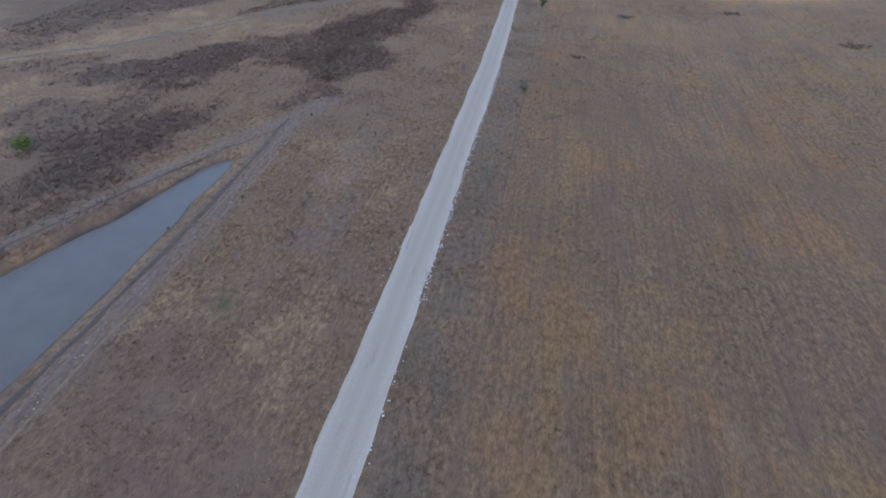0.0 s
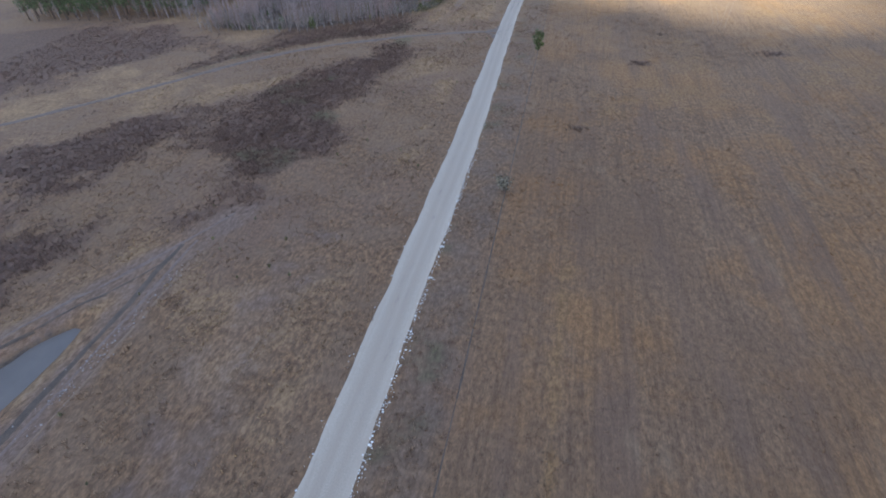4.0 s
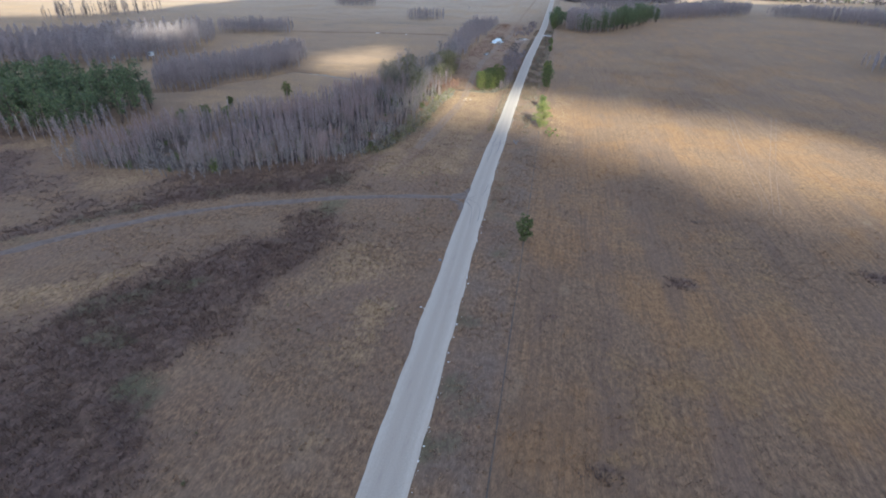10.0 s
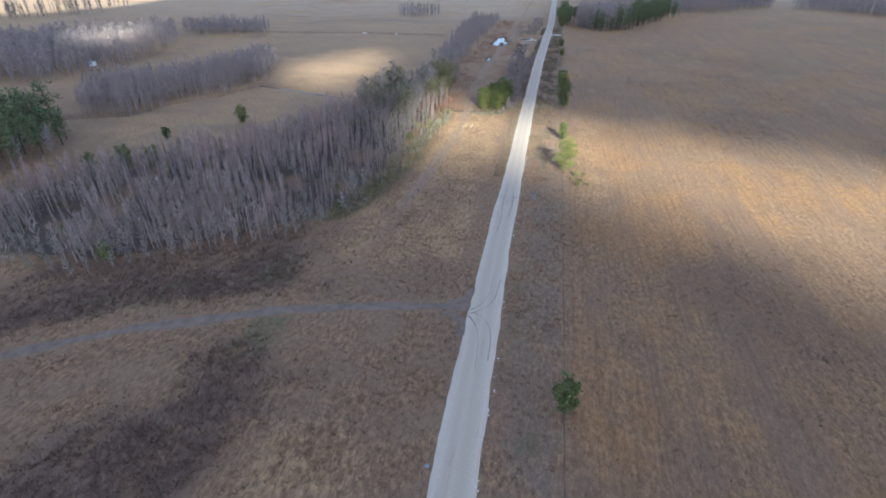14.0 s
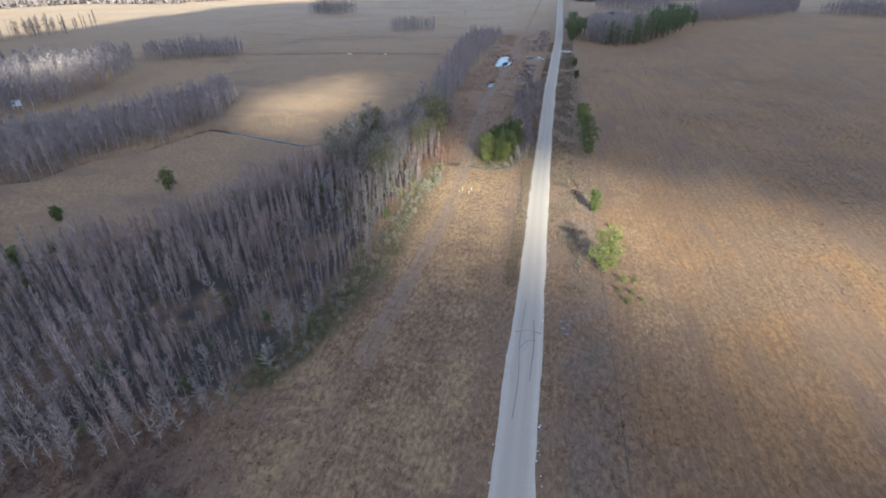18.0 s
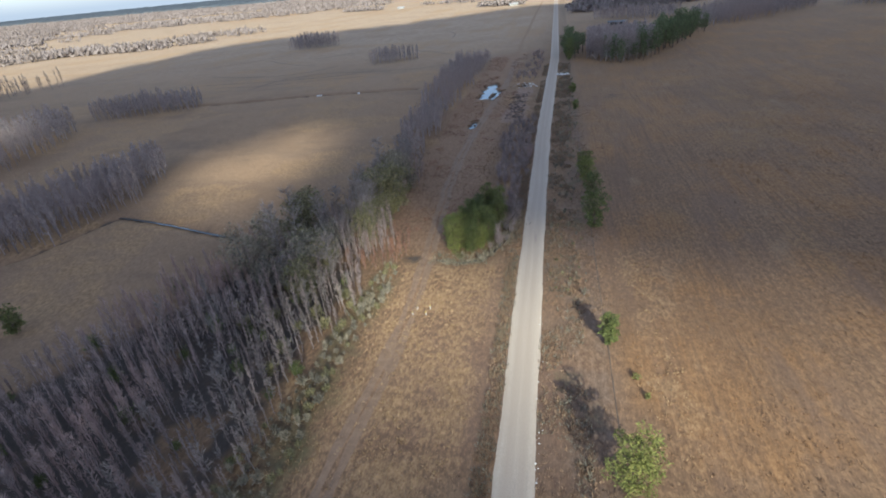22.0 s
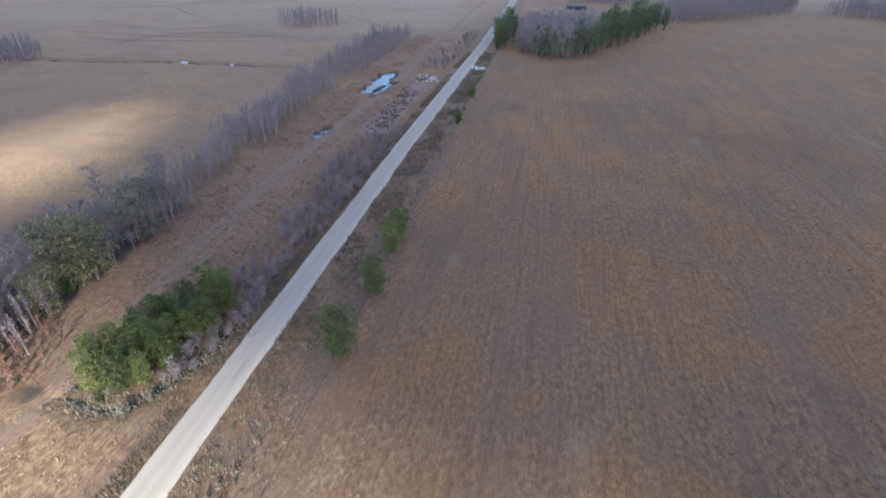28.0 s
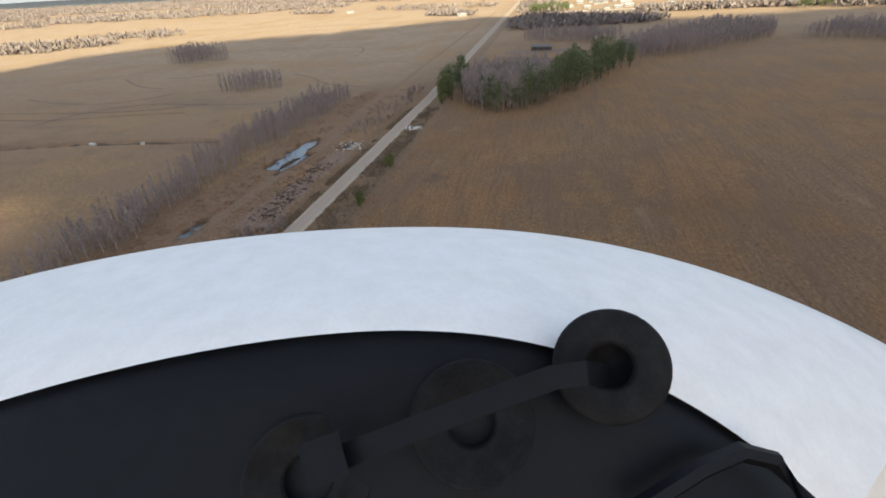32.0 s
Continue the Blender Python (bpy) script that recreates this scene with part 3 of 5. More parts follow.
green = np.maximum(green, 0.7 * smooth(0.5, 0.62, fbm(fx, fy, 11, 37)) * smooth(-4, 6, np.maximum(poly_depth(fx, fy, SCRUB[5]), np.maximum(poly_depth(fx, fy, SCRUB[4]), poly_depth(fx, fy, SCRUB[6])))))
green = np.maximum(green, 0.5 * smooth(0.5, 0.62, fbm(fx, fy, 6, 33)) * smooth(-29, -26, fx) * smooth(-22.4, -23.4, fx) * smooth(332, 345, fy))
green = np.maximum(green, 0.55 * smooth(4.5, 1.5, np.hypot(fx + 42.5, fy - 43) + warp * 0.3))
zone["green"] = green
russet = 0.8 * smooth(3.2, 0.8, np.hypot((fx - 8.4) * 1.4, (fy - 156) * 0.42) + warp * 0.12)
russet = np.maximum(russet, 0.65 * smooth(2.4, 0.5, seg_dist(fx, fy, [(4.2, 20), (5.6, 66), (5.8, 98), (6.4, 112)]) + warp * 0.2))
russet = np.maximum(russet, 0.5 * smooth(0.58, 0.7, fbm(fx, fy * 0.6, 17, 63)) * smooth(2, 12, fx))
zone["russet"] = russet
# ground colour grows paler with distance northward, over field and meadow alike
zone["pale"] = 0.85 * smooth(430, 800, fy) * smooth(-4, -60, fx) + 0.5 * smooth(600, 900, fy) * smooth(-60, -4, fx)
zone["verge"] = 0.6 * smooth(-15.5, -13.5, fx) * smooth(-5.6, -7.4, fx + warp * 0.12)
wet_dark = 0.8 * smooth(1.3, 0.2, seg_dist(fx, fy, CREEK)) + smooth(1.9, 0.5, seg_dist(fx, fy, DITCH)) + smooth(-1.5, 0.5, poly_depth(fx, fy, CANAL, 8)) + 0.6 * smooth(2.4, 0.6, seg_dist(fx, fy, ROADSIDE_WET))
for pond in (POND_A, POND_B, POND_C, POND_D, POOL_B):
    wet_dark = wet_dark + smooth(-2.0, 0.0, poly_depth(fx, fy, pond, 8))
# floor inside the wood's outline darkened, less so in the earth patches
wet_dark = np.maximum(wet_dark, forest_in * (0.92 - 0.5 * smooth(0.56, 0.66, fbm(fx, fy, 12, 21))))
wet_dark = np.maximum(wet_dark, 0.5 * smooth(-1, 2, poly_depth(fx, fy, [(0, 476), (14, 482), (18, 489), (6, 488)])))
zone["wet_dark"] = np.clip(wet_dark, 0, 1)
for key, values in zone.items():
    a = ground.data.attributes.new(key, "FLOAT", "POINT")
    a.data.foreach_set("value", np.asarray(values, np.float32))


def zone_at(key, x, y):
    """The ground's zone weight at places, nearest grid line."""
    i = np.clip(np.searchsorted(gx, x), 0, nx_ - 1)
    j = np.clip(np.searchsorted(gy, y), 0, ny_ - 1)
    return zone[key].reshape(ny_, nx_)[j, i]


# ---- road and tracks ----
road = solid("road", ribbon(ROAD_LINE, road_half, 0.09, 1.0, 0.13, 1, 0.08, 13), ROAD, "pale crushed limerock road running straight across grassland", "road", "structure", smooth_shade=True)
a = road.data.attributes.new("across", "FLOAT", "POINT")
a.data.foreach_set("value", np.repeat(np.linspace(-1, 1, 13), len(road.data.vertices) // 13).astype(np.float32))
solid("side_track", ribbon(SIDE_TRACK, 1.15, 0.04, 1.2, 0.85, 5), TRACK, "narrow grey sand track branching off the road", "track", "structure", smooth_shade=True)
for pts in ([(-21.8, 234), (-22.6, 230.5), (-26, 228.2)], [(-21.8, 221), (-22.6, 224.5), (-26, 226.6)]):
    solid("track_mouth", ribbon(pts, 0.9, 0.05, 0.7, 0.2, 8), TRACK, "worn pale corner where the side track meets the road", "track", "structure", smooth_shade=True)


def flat(pts, z, step=3.0):
    """A flat face over an outline."""
    return [(x, y, z) for x, y in pts], [tuple(range(len(pts)))]


def grown(pts, d):
    a = np.array(pts, float)
    c = a.mean(0)
    return [tuple(p + (p - c) / np.linalg.norm(p - c) * d) for p in a]


solid("canal_water", flat([(-60, -262), (-59, 10), (-58, 44), (-60, 86), (-68, 84), (-78, 60), (-86, 42), (-98, 15), (-128, -62), (-180, -262)], -0.75), WATER, "still grey canal water between mud banks", "water", "structure")
for pts, z in ((POND_A, -0.4), (POND_D, -0.4), (POND_B, -0.4), (POND_C, -0.2), (POOL_B, -0.4)):
    solid("pond_water", flat(grown(pts, 0.5), z), POND_WATER, "shallow pond reflecting the pale sky", "water", "structure")
solid("creek_water", ribbon(curved(CREEK[4:]), 0.42, 0.42, 1.5, 0.7, 3, 0.0), POND_WATER, "narrow creek of open water through the meadow", "water", "structure")
solid("ditch_water", ribbon(ROADSIDE_WET[:3], 0.28, 0.22, 0.6, 0.95, 6, 0.0), POND_WATER, "dark standing water in the roadside ditch", "water", "structure")
solid("ditch_water", ribbon([(-28.7, 347), (-26.6, 350), (-25.3, 356), (-24.9, 364), (-24.8, 371)], 0.5, 0.16, 0.6, 0.9, 7, 0.0), POND_WATER, "dark standing water in the roadside ditch", "water", "structure")


# ---- broken cloud far behind the flight: its shade and its gaps fall on the land ----
SHADE = [(-900, -500), (900, -500), (900, 1000), (600, 1010), (420, 990), (290, 965), (200, 940), (130, 960), (40, 1010), (-60, 1080), (-150, 970), (-260, 880), (-390, 820), (-420, 650), (-450, 530), (-600, 400), (-900, 250)]
GAPS = [
    [(-68, 328), (-65, 356), (-46, 354), (-6, 344), (20, 338), (52, 326), (90, 302), (124, 280), (100, 238), (56, 244), (28, 260), (4, 279), (-14, 292), (-40, 304), (-52, 312)],
    [(-140, 392), (-132, 436), (-98, 446), (-84, 406), (-91, 372), (-108, 362), (-126, 370)],
    [(-280, 428), (-262, 462), (-238, 448), (-236, 418), (-252, 405)],
]
CLOUD_HEIGHT = 1050.0
cs = 14.0
cx, cy = np.arange(-910, 911, cs), np.arange(-510, 1101, cs)
CX, CY = np.meshgrid(cx, cy)
thick = poly_depth(CX, CY, SHADE) + (fbm(CX, CY, 90, 41) - 0.5) * 70
for pts in GAPS:
    thick = np.minimum(thick, -poly_depth(CX, CY, pts) + (fbm(CX, CY, 40, 43) - 0.5) * 14)
bulge = np.sqrt(np.clip(thick / 80, 0, 1))
S3 = np.array(SUN)
base = np.stack([CX, CY, np.zeros_like(CX)], -1) + S3 * (CLOUD_HEIGHT / S3[2])
lump = (0.6 + fbm(CX, CY, 120, 45))
top = base + (S3 * 160)[None, None] * (bulge * lump)[..., None]
low = base - (S3 * 30)[None, None] * bulge[..., None]
cw, ch = len(cx), len(cy)
cv = np.concatenate([top.reshape(-1, 3), low.reshape(-1, 3)])
live = bulge.ravel() > 0
cf = []
for j in range(ch - 1):
    for i in range(cw - 1):
        q = [j * cw + i, j * cw + i + 1, (j + 1) * cw + i + 1, (j + 1) * cw + i]
        n_live = sum(live[k] for k in q)
        if n_live >= 2:
            cf.append(tuple(q))
            lower = [k + cw * ch if live[k] else k for k in q]
            cf.append(tuple(lower[::-1]))
CLOUD = plain_mat("cloud_white", (0.8, 0.8, 0.8), (0.85, 0.85, 0.85), 0.004, 1.0, 0.0)
solid("cloud_layer", (cv, cf), CLOUD, "broken layer of white cloud with gaps", "cloud", "structure", smooth_shade=True)


# ---- plants ----
def direction(az, el):
    return Vector((math.cos(az) * math.cos(el), math.sin(az) * math.cos(el), math.sin(el)))


def bare_tree(seed, h, spread=1.3, limbs=44, twigs=11, low=0.1, up=0.95, width=0.085):
    """Trunk and leafless crown of a slender swamp tree, base at the origin."""
    r = np.random.RandomState(seed)
    bend = r.uniform(-0.35, 0.35, 2)
    at = lambda u: Vector((bend[0] * math.sin(u * 3), bend[1] * math.sin(u * 2.4), u * h))
    trunk = tube([at(u) - Vector((0, 0, 0.3 * (u == 0))) for u in (0, 0.05, 0.3, 0.6, 0.85, 1.0)], [h * k for k in (0.014, 0.0095, 0.0075, 0.005, 0.003, 0.001)], 5)
    pieces, bs, ds, ws = [], [], [], []
    for k in range(limbs):
        u = low + (0.97 - low) * (k + r.rand()) / limbs
        ln = spread * (0.22 + 0.6 * math.sin(math.pi * ((u - low) / (1 - low)) ** 0.8)) * r.uniform(0.5, 1.3)
        d = direction(r.uniform(0, 6.283), r.uniform(0.35, up))
        a = at(u)
        b = a + d * ln
        pieces.append(tube([a, a + d * ln * 0.5 + Vector((0, 0, -0.03)), b], [0.045, 0.03, 0.008], 3, False))
        for q in range(twigs):
            w = r.uniform(0.15, 1.0)
            td = (d + Vector(r.normal(0, 0.5, 3)) + Vector((0, 0, 0.5))).normalized() * r.uniform(0.35, 0.85) * (0.3 + 0.45 * spread)
            bs.append(a.lerp(b, w)), ds.append(td), ws.append(r.uniform(0.6, 1.3) * width)
    sv, sf = slivers(np.array(bs), np.array(ds), np.array(ws), r)
    return trunk, join(pieces + [(sv.tolist(), sf.tolist())])


def thin_tree(seed, h, spread, twigs, width):
    """A light bare tree for the mass of a wood: trunk and upswept slivers."""
    r = np.random.RandomState(seed)
    trunk = tube([(0, 0, -0.3), (r.uniform(-0.2, 0.2), 0, h * 0.5), (0, r.uniform(-0.2, 0.2), h)], [h * 0.013, h * 0.008, h * 0.002], 4, False)
    u = 0.12 + 0.86 * r.beta(1.6, 1.5, twigs)
    az = r.uniform(0, 6.283, twigs)
    reach = spread * (0.2 + 0.65 * np.sin(np.pi * ((u - 0.12) / 0.87) ** 0.8)) * r.uniform(0.1, 1.0, twigs)
    b = np.stack([np.cos(az) * reach, np.sin(az) * reach, u * h + reach * 0.5], 1)
    out = spread * 0.45
    d = np.stack([np.cos(az) * out, np.sin(az) * out, r.uniform(0.5, 1.2, twigs) * (0.5 + 0.35 * spread)], 1) + r.normal(0, 0.22 * spread, (twigs, 3))
    v, f = slivers(b, d, width * r.uniform(0.5, 1.3, twigs), r)
    return join([trunk, (v.tolist(), f.tolist())])


def bushy_tree(seed, h, wide, limbs, leaves, size, low=0.3, flat_top=0.8, blob=0.9, droop=0.0):
    """Trunk with limbs, and a crown of small leaf clumps round the limb ends with gaps between."""
    r = np.random.RandomState(seed)
    bend = r.uniform(-0.3, 0.3, 2)
    at = lambda u: Vector((bend[0] * u * h * 0.15, bend[1] * u * h * 0.15, u * h))
    wood = [tube([at(0) - Vector((0, 0, 0.3)), at(0.08), at(0.4), at(0.75), at(0.95)], [h * k for k in (0.024, 0.019, 0.014, 0.008, 0.003)], 6)]
    bs, ds = [], []
    for k in range(limbs):
        u = low + (0.96 - low) * (k + r.rand() * 0.9) / limbs
        prof = math.sin(math.pi * min(1, 0.18 + 0.82 * ((1 - u) / (1 - low)) ** flat_top)) * 0.6 + 0.4 * (1 - u) / (1 - low)
        ln = wide * max(0.18, prof) * r.uniform(0.65, 1.2)
        d = direction(2.4 * k + r.uniform(-0.5, 0.5), r.uniform(0.0, 0.6) - droop)
        a, b = at(u), at(u) + d * ln
        wood.append(tube([a, a.lerp(b, 0.5) + Vector((0, 0, 0.08 * ln)), b], [0.012 * h * (1.1 - u), 0.007 * h * (1.1 - u), 0.012], 4, False))
        for c in range(2 if ln > wide * 0.4 else 1):
            centre = np.array(a.lerp(b, 1.0 - 0.45 * c)) + r.normal(0, 0.12 * wide, 3)
            n = leaves // (limbs * 2) + 1
            off = r.normal(0, 1, (n, 3))
            off *= (blob * wide * 0.33 * r.uniform(0.5, 1.0, (n, 1))) / (np.linalg.norm(off, axis=1, keepdims=True) + 1e-6)
            off[:, 2] *= 0.7
            bs.append(centre + off)
            ds.append((off * 0.6 / (np.linalg.norm(off, axis=1, keepdims=True)) + r.normal(0, 0.5, (n, 3)) + [0, 0, 0.25]) * size * r.uniform(0.6, 1.3, (n, 1)))
    bs, ds = np.concatenate(bs), np.concatenate(ds)
    sv, sf = slivers(bs, ds, np.linalg.norm(ds, axis=1) * r.uniform(0.45, 0.8, len(ds)), r)
    return join(wood), (sv.tolist(), sf.tolist())


def shrub(seed, h, wide, leaves, size):
    """Many stems from the ground with an uneven leafy or twiggy head."""
    r = np.random.RandomState(seed)
    stems, bs, ds = [], [], []
    for k in range(7):
        d = direction(0.9 * k + r.uniform(-0.4, 0.4), r.uniform(0.7, 1.4))
        ln = h * r.uniform(0.6, 1.0)
        b = Vector((d.x * wide * 0.8, d.y * wide * 0.8, d.z * ln))
        stems.append(tube([(0, 0, -0.2), b * 0.5 + Vector((0, 0, 0.1 * h)), b], [0.035, 0.025, 0.008], 3, False))
        n = leaves // 7
        w = r.uniform(0.35, 1.05, (n, 1))
        p = np.array(b) * w + r.normal(0, 0.2 * wide, (n, 3)) * [1, 1, 0.8]
        p[:, 2] = np.abs(p[:, 2]) + 0.05
        bs.append(p)
        ds.append((r.normal(0, 0.55, (n, 3)) + [d.x * 0.5, d.y * 0.5, 0.6]) * size * r.uniform(0.6, 1.3, (n, 1)))
    bs, ds = np.concatenate(bs), np.concatenate(ds)
    return join(stems), (bs, ds)


def make(name, geo, mats, label, category, group="", parts=("trunk", "crown")):
    ob = thing(name, label, category, group)
    for key, g, m in zip(parts, geo, mats):
        part(key, g, m, ob)
    return ob


def twiggy(seed, h, wide, leaves, size, thin):
    stems, (bs, ds) = shrub(seed, h, wide, leaves, size)
    r = np.random.RandomState(seed + 1)
    sv, sf = slivers(bs, ds, np.linalg.norm(ds, axis=1) * thin, r)
    return stems, (sv.tolist(), sf.tolist())


def stand(x, y, s=1.0, r=None, sz=None):
    turn = (r or rng).uniform(0, 360)
    m = pose(x, y, float(ground_z(x, y)), 0, 0, turn)
    return m @ Matrix.Diagonal((s, s, sz or s, 1))


def plant(kinds, places, lo, hi, r):
    """Copies of the given things at places, in turn; the first copy of each kind is the thing itself."""
    fresh = set()
    for k, (x, y) in enumerate(places):
        ob = kinds[r.randint(len(kinds))]
        s = r.uniform(lo, hi)
        m = stand(x, y, s, r, s * r.uniform(0.9, 1.12))
        if id(ob) in fresh:
            copy_thing(ob, m)
        else:
            ob.matrix_basis = m
            fresh.add(id(ob))
    for ob in kinds:
        if id(ob) not in fresh:
            for c in (*ob.children, ob):
                bpy.data.objects.remove(c)


def mass(name, variants, places, lo, hi, material, label, category, r, heights=None):
    """Many plants in one mesh: arrays of triangles turned, scaled and set on the ground."""
    vs, fs, n = [], [], 0
    tris = []
    for v, f in variants:
        t = []
        for q in f:
            t += [(q[0], q[k], q[k + 1]) for k in range(1, len(q) - 1)]
        tris.append((np.array([tuple(p) for p in v], float), np.array(t)))
    places = np.asarray(places, float).reshape(-1, 2)
    if not len(places):
        return None
    z = ground_z(places[:, 0], places[:, 1])
    pick, turn, size = r.randint(len(tris), size=len(places)), r.uniform(0, 6.283, len(places)), r.uniform(lo, hi, len(places))
    if heights is not None:
        size = size * heights
    for k, (v, t) in enumerate(tris):
        sel = np.nonzero(pick == k)[0]
        if not len(sel):
            continue
        c, s = np.cos(turn[sel])[:, None], np.sin(turn[sel])[:, None]
        w = size[sel][:, None]
        x = (v[None, :, 0] * c - v[None, :, 1] * s) * w + places[sel, 0][:, None]
        y = (v[None, :, 0] * s + v[None, :, 1] * c) * w + places[sel, 1][:, None]
        zz = v[None, :, 2] * w + z[sel][:, None]
        vs.append(np.stack([x, y, zz], -1).reshape(-1, 3))
        fs.append((t[None] + (np.arange(len(sel)) * len(v))[:, None, None]).reshape(-1, 3) + n)
        n += len(sel) * len(v)
    return tagged(new(name, quick_mesh(name, np.concatenate(vs), np.concatenate(fs), material)), label, category, "", "stuff")


def quick_mesh(name, v, t, material):
    """A triangle mesh straight from arrays."""
    me = bpy.data.meshes.new(name)
    me.vertices.add(len(v))
    me.vertices.foreach_set("co", np.asarray(v, np.float32).ravel())
    me.loops.add(len(t) * 3)
    me.loops.foreach_set("vertex_index", np.asarray(t, np.int32).ravel())
    me.polygons.add(len(t))
    me.polygons.foreach_set("loop_start", np.arange(0, len(t) * 3, 3, dtype=np.int32))
    me.materials.append(material)
    me.update(calc_edges=True)
    return me


# leafless swamp wood beside the side track
swamp = spaced(scatter(FOREST, 0.7, rng, 7), 1.45)
swamp = swamp[fbm(swamp[:, 0], swamp[:, 1], 9, 71, 3) > 0.36]
swamp = swamp[(seg_dist(swamp[:, 0], swamp[:, 1], SIDE_TRACK) > 8) & (swamp[:, 0] < -50)]
order = np.argsort(np.hypot((swamp[:, 0] + 48) * 1.0, (swamp[:, 1] - 280) * 0.45))
swamp = swamp[order]
r1 = np.random.RandomState(11)
kinds = [make("bare_tree", bare_tree(100 + k, 6.4 + 0.6 * k, (0.5, 0.8, 0.58, 0.95, 0.62, 0.72)[k], 50, 13, low=0.1, up=1.25, width=0.06), (BARK, TWIG), "slender leafless grey tree of the swamp wood", "tree", "bare swamp trees") for k in range(6)]
plant(kinds, swamp[:290], 0.55, 1.02, r1)
light_trees = [thin_tree(140 + k, 6.7 + 0.5 * k, (0.5, 0.75, 0.58, 0.9, 0.55, 0.66)[k], 175, 0.095) for k in range(6)]
mass("swamp_wood", light_trees, swamp[290:], 0.5, 1.0, TWIG, "dense leafless swamp wood of grey spires", "wood", r1)
edge = spaced(np.concatenate([scatter([(-138, 222), (-92, 221), (-76, 233), (-60, 245), (-56, 250), (-60, 256), (-80, 245), (-95, 232), (-136, 232)], 1.2, rng, 3), scatter([(-58, 252), (-54, 258), (-53, 275), (-56, 272)], 1.2, rng, 2)]), 2.3)
pale = [make("pale_bush_tree", bare_tree(170 + k, 5.2 + 0.5 * k, 1.7, 26, 12, 0.12, 1.1, 0.07), (BARK, TWIG_PALE), "pale grey leafless bushy tree at the wood's edge", "tree", "pale edge trees") for k in range(4)]
inner = spaced(scatter([(-66, 262), (-56, 262), (-54, 318), (-60, 326), (-78, 300), (-84, 270)], 2.5, rng, 4), 5.2)
north = spaced(scatter([(-86, 318), (-56, 292), (-54, 330), (-60, 342), (-80, 342)], 1.6, rng, 4), 3.4)
plant(pale, np.concatenate([edge, inner, north]), 0.6, 1.15, r1)
holly = [make("holly_bush", twiggy(190 + k, 2.4 + 0.7 * k, 1.5, 620, 0.3, 0.45), (BARK, NEEDLE if k else LEAF_OLIVE), "dark evergreen bush under the bare swamp trees", "shrub", "evergreen bushes", ("stem", "foliage")) for k in range(3)]
plant(holly, np.concatenate([spaced(scatter(FOREST, 3.0, rng, 4), 8.5), spaced(scatter([(-78, 318), (-56, 300), (-54, 335), (-70, 342)], 2.5, rng, 3), 4.2)]), 0.6, 1.2, r1)

# taller mixed trees at the wood's north end
tall_kinds = [make("moss_grey_tree", bushy_tree(200 + k, 10.5 + k, 4.4, 36, 4200, 0.3, 0.06, 0.7), (BARK, LEAF_GREY), "tall grey-green tree draped with moss", "tree", "mixed trees") for k in range(3)]
tall_kinds += [make("olive_oak", bushy_tree(210 + k, 9 + k, 4.2, 36, 5000, 0.3, 0.04, 0.7), (BARK, LEAF_OLIVE), "olive-green evergreen oak among bare trees", "tree", "mixed trees") for k in range(2)]
tall_kinds += [make("tall_bare_tree", bare_tree(220 + k, 11 + k, 3.4, 46, 16, 0.25, 0.85, 0.08), (BARK, TWIG_PALE), "tall bare tree with pale spreading limbs", "tree", "mixed trees") for k in range(3)]
tall_at = spaced(scatter([(-78, 330), (-60, 326), (-54, 345), (-54, 392), (-62, 398), (-66, 365), (-74, 350)], 2.0, rng, 4), 3.6)
plant(tall_kinds, tall_at, 0.75, 1.1, r1)
under = [make("undergrowth_shrub", twiggy(240 + k, 1.7 + 0.25 * k, 1.1, 360, 0.3, 0.35), (BARK, LEAF_OLIVE if k == 1 else LEAF_GREY), "low grey-olive shrub along the wood's edge", "shrub", "edge shrubs", ("stem", "foliage")) for k in range(4)]
under_at = spaced(scatter([(-60, 250), (-54, 254), (-48.5, 275), (-47, 300), (-46, 338), (-50, 342), (-53, 300), (-55, 275)], 0.7, rng, 2), 1.25)
plant(under, np.concatenate([rng.permutation(under_at)[:285], [(-38.9, 344.6), (-36.6, 342.3), (-34.6, 344), (-33, 341.9), (-30.6, 345), (-29.6, 342.6), (-28, 345.4), (-47.4, 344.4)]]), 0.55, 1.25, r1)
rust = [make("rust_sapling", bare_tree(250 + k, 4.5 + k, 0.9, 24, 13, 0.06, 1.1, 0.09), (BARK, TWIG_RUST), "rust-brown leafless sapling beside the wood", "tree", "rust saplings") for k in range(2)]
plant(rust, spaced(scatter([(-60, 337), (-46.5, 338), (-46.5, 353), (-56, 354)], 0.9, rng, 2), 1.35), 0.6, 1.1, r1)


# pines and other single trees, each at its place
def pine(seed, h, wide=None, yellow=False, label="green pine with an open crown"):
    leaves = 9000 if h > 7 else 5600
    return make("pine_tree", bushy_tree(seed, h, wide or h * 0.24, 34, leaves, 0.2, 0.06, 0.75, 0.68), (PINE_BARK, NEEDLE_YEL if yellow else NEEDLE), label, "tree")


def set_at(ob, x, y):
    ob.matrix_basis = stand(x, y)


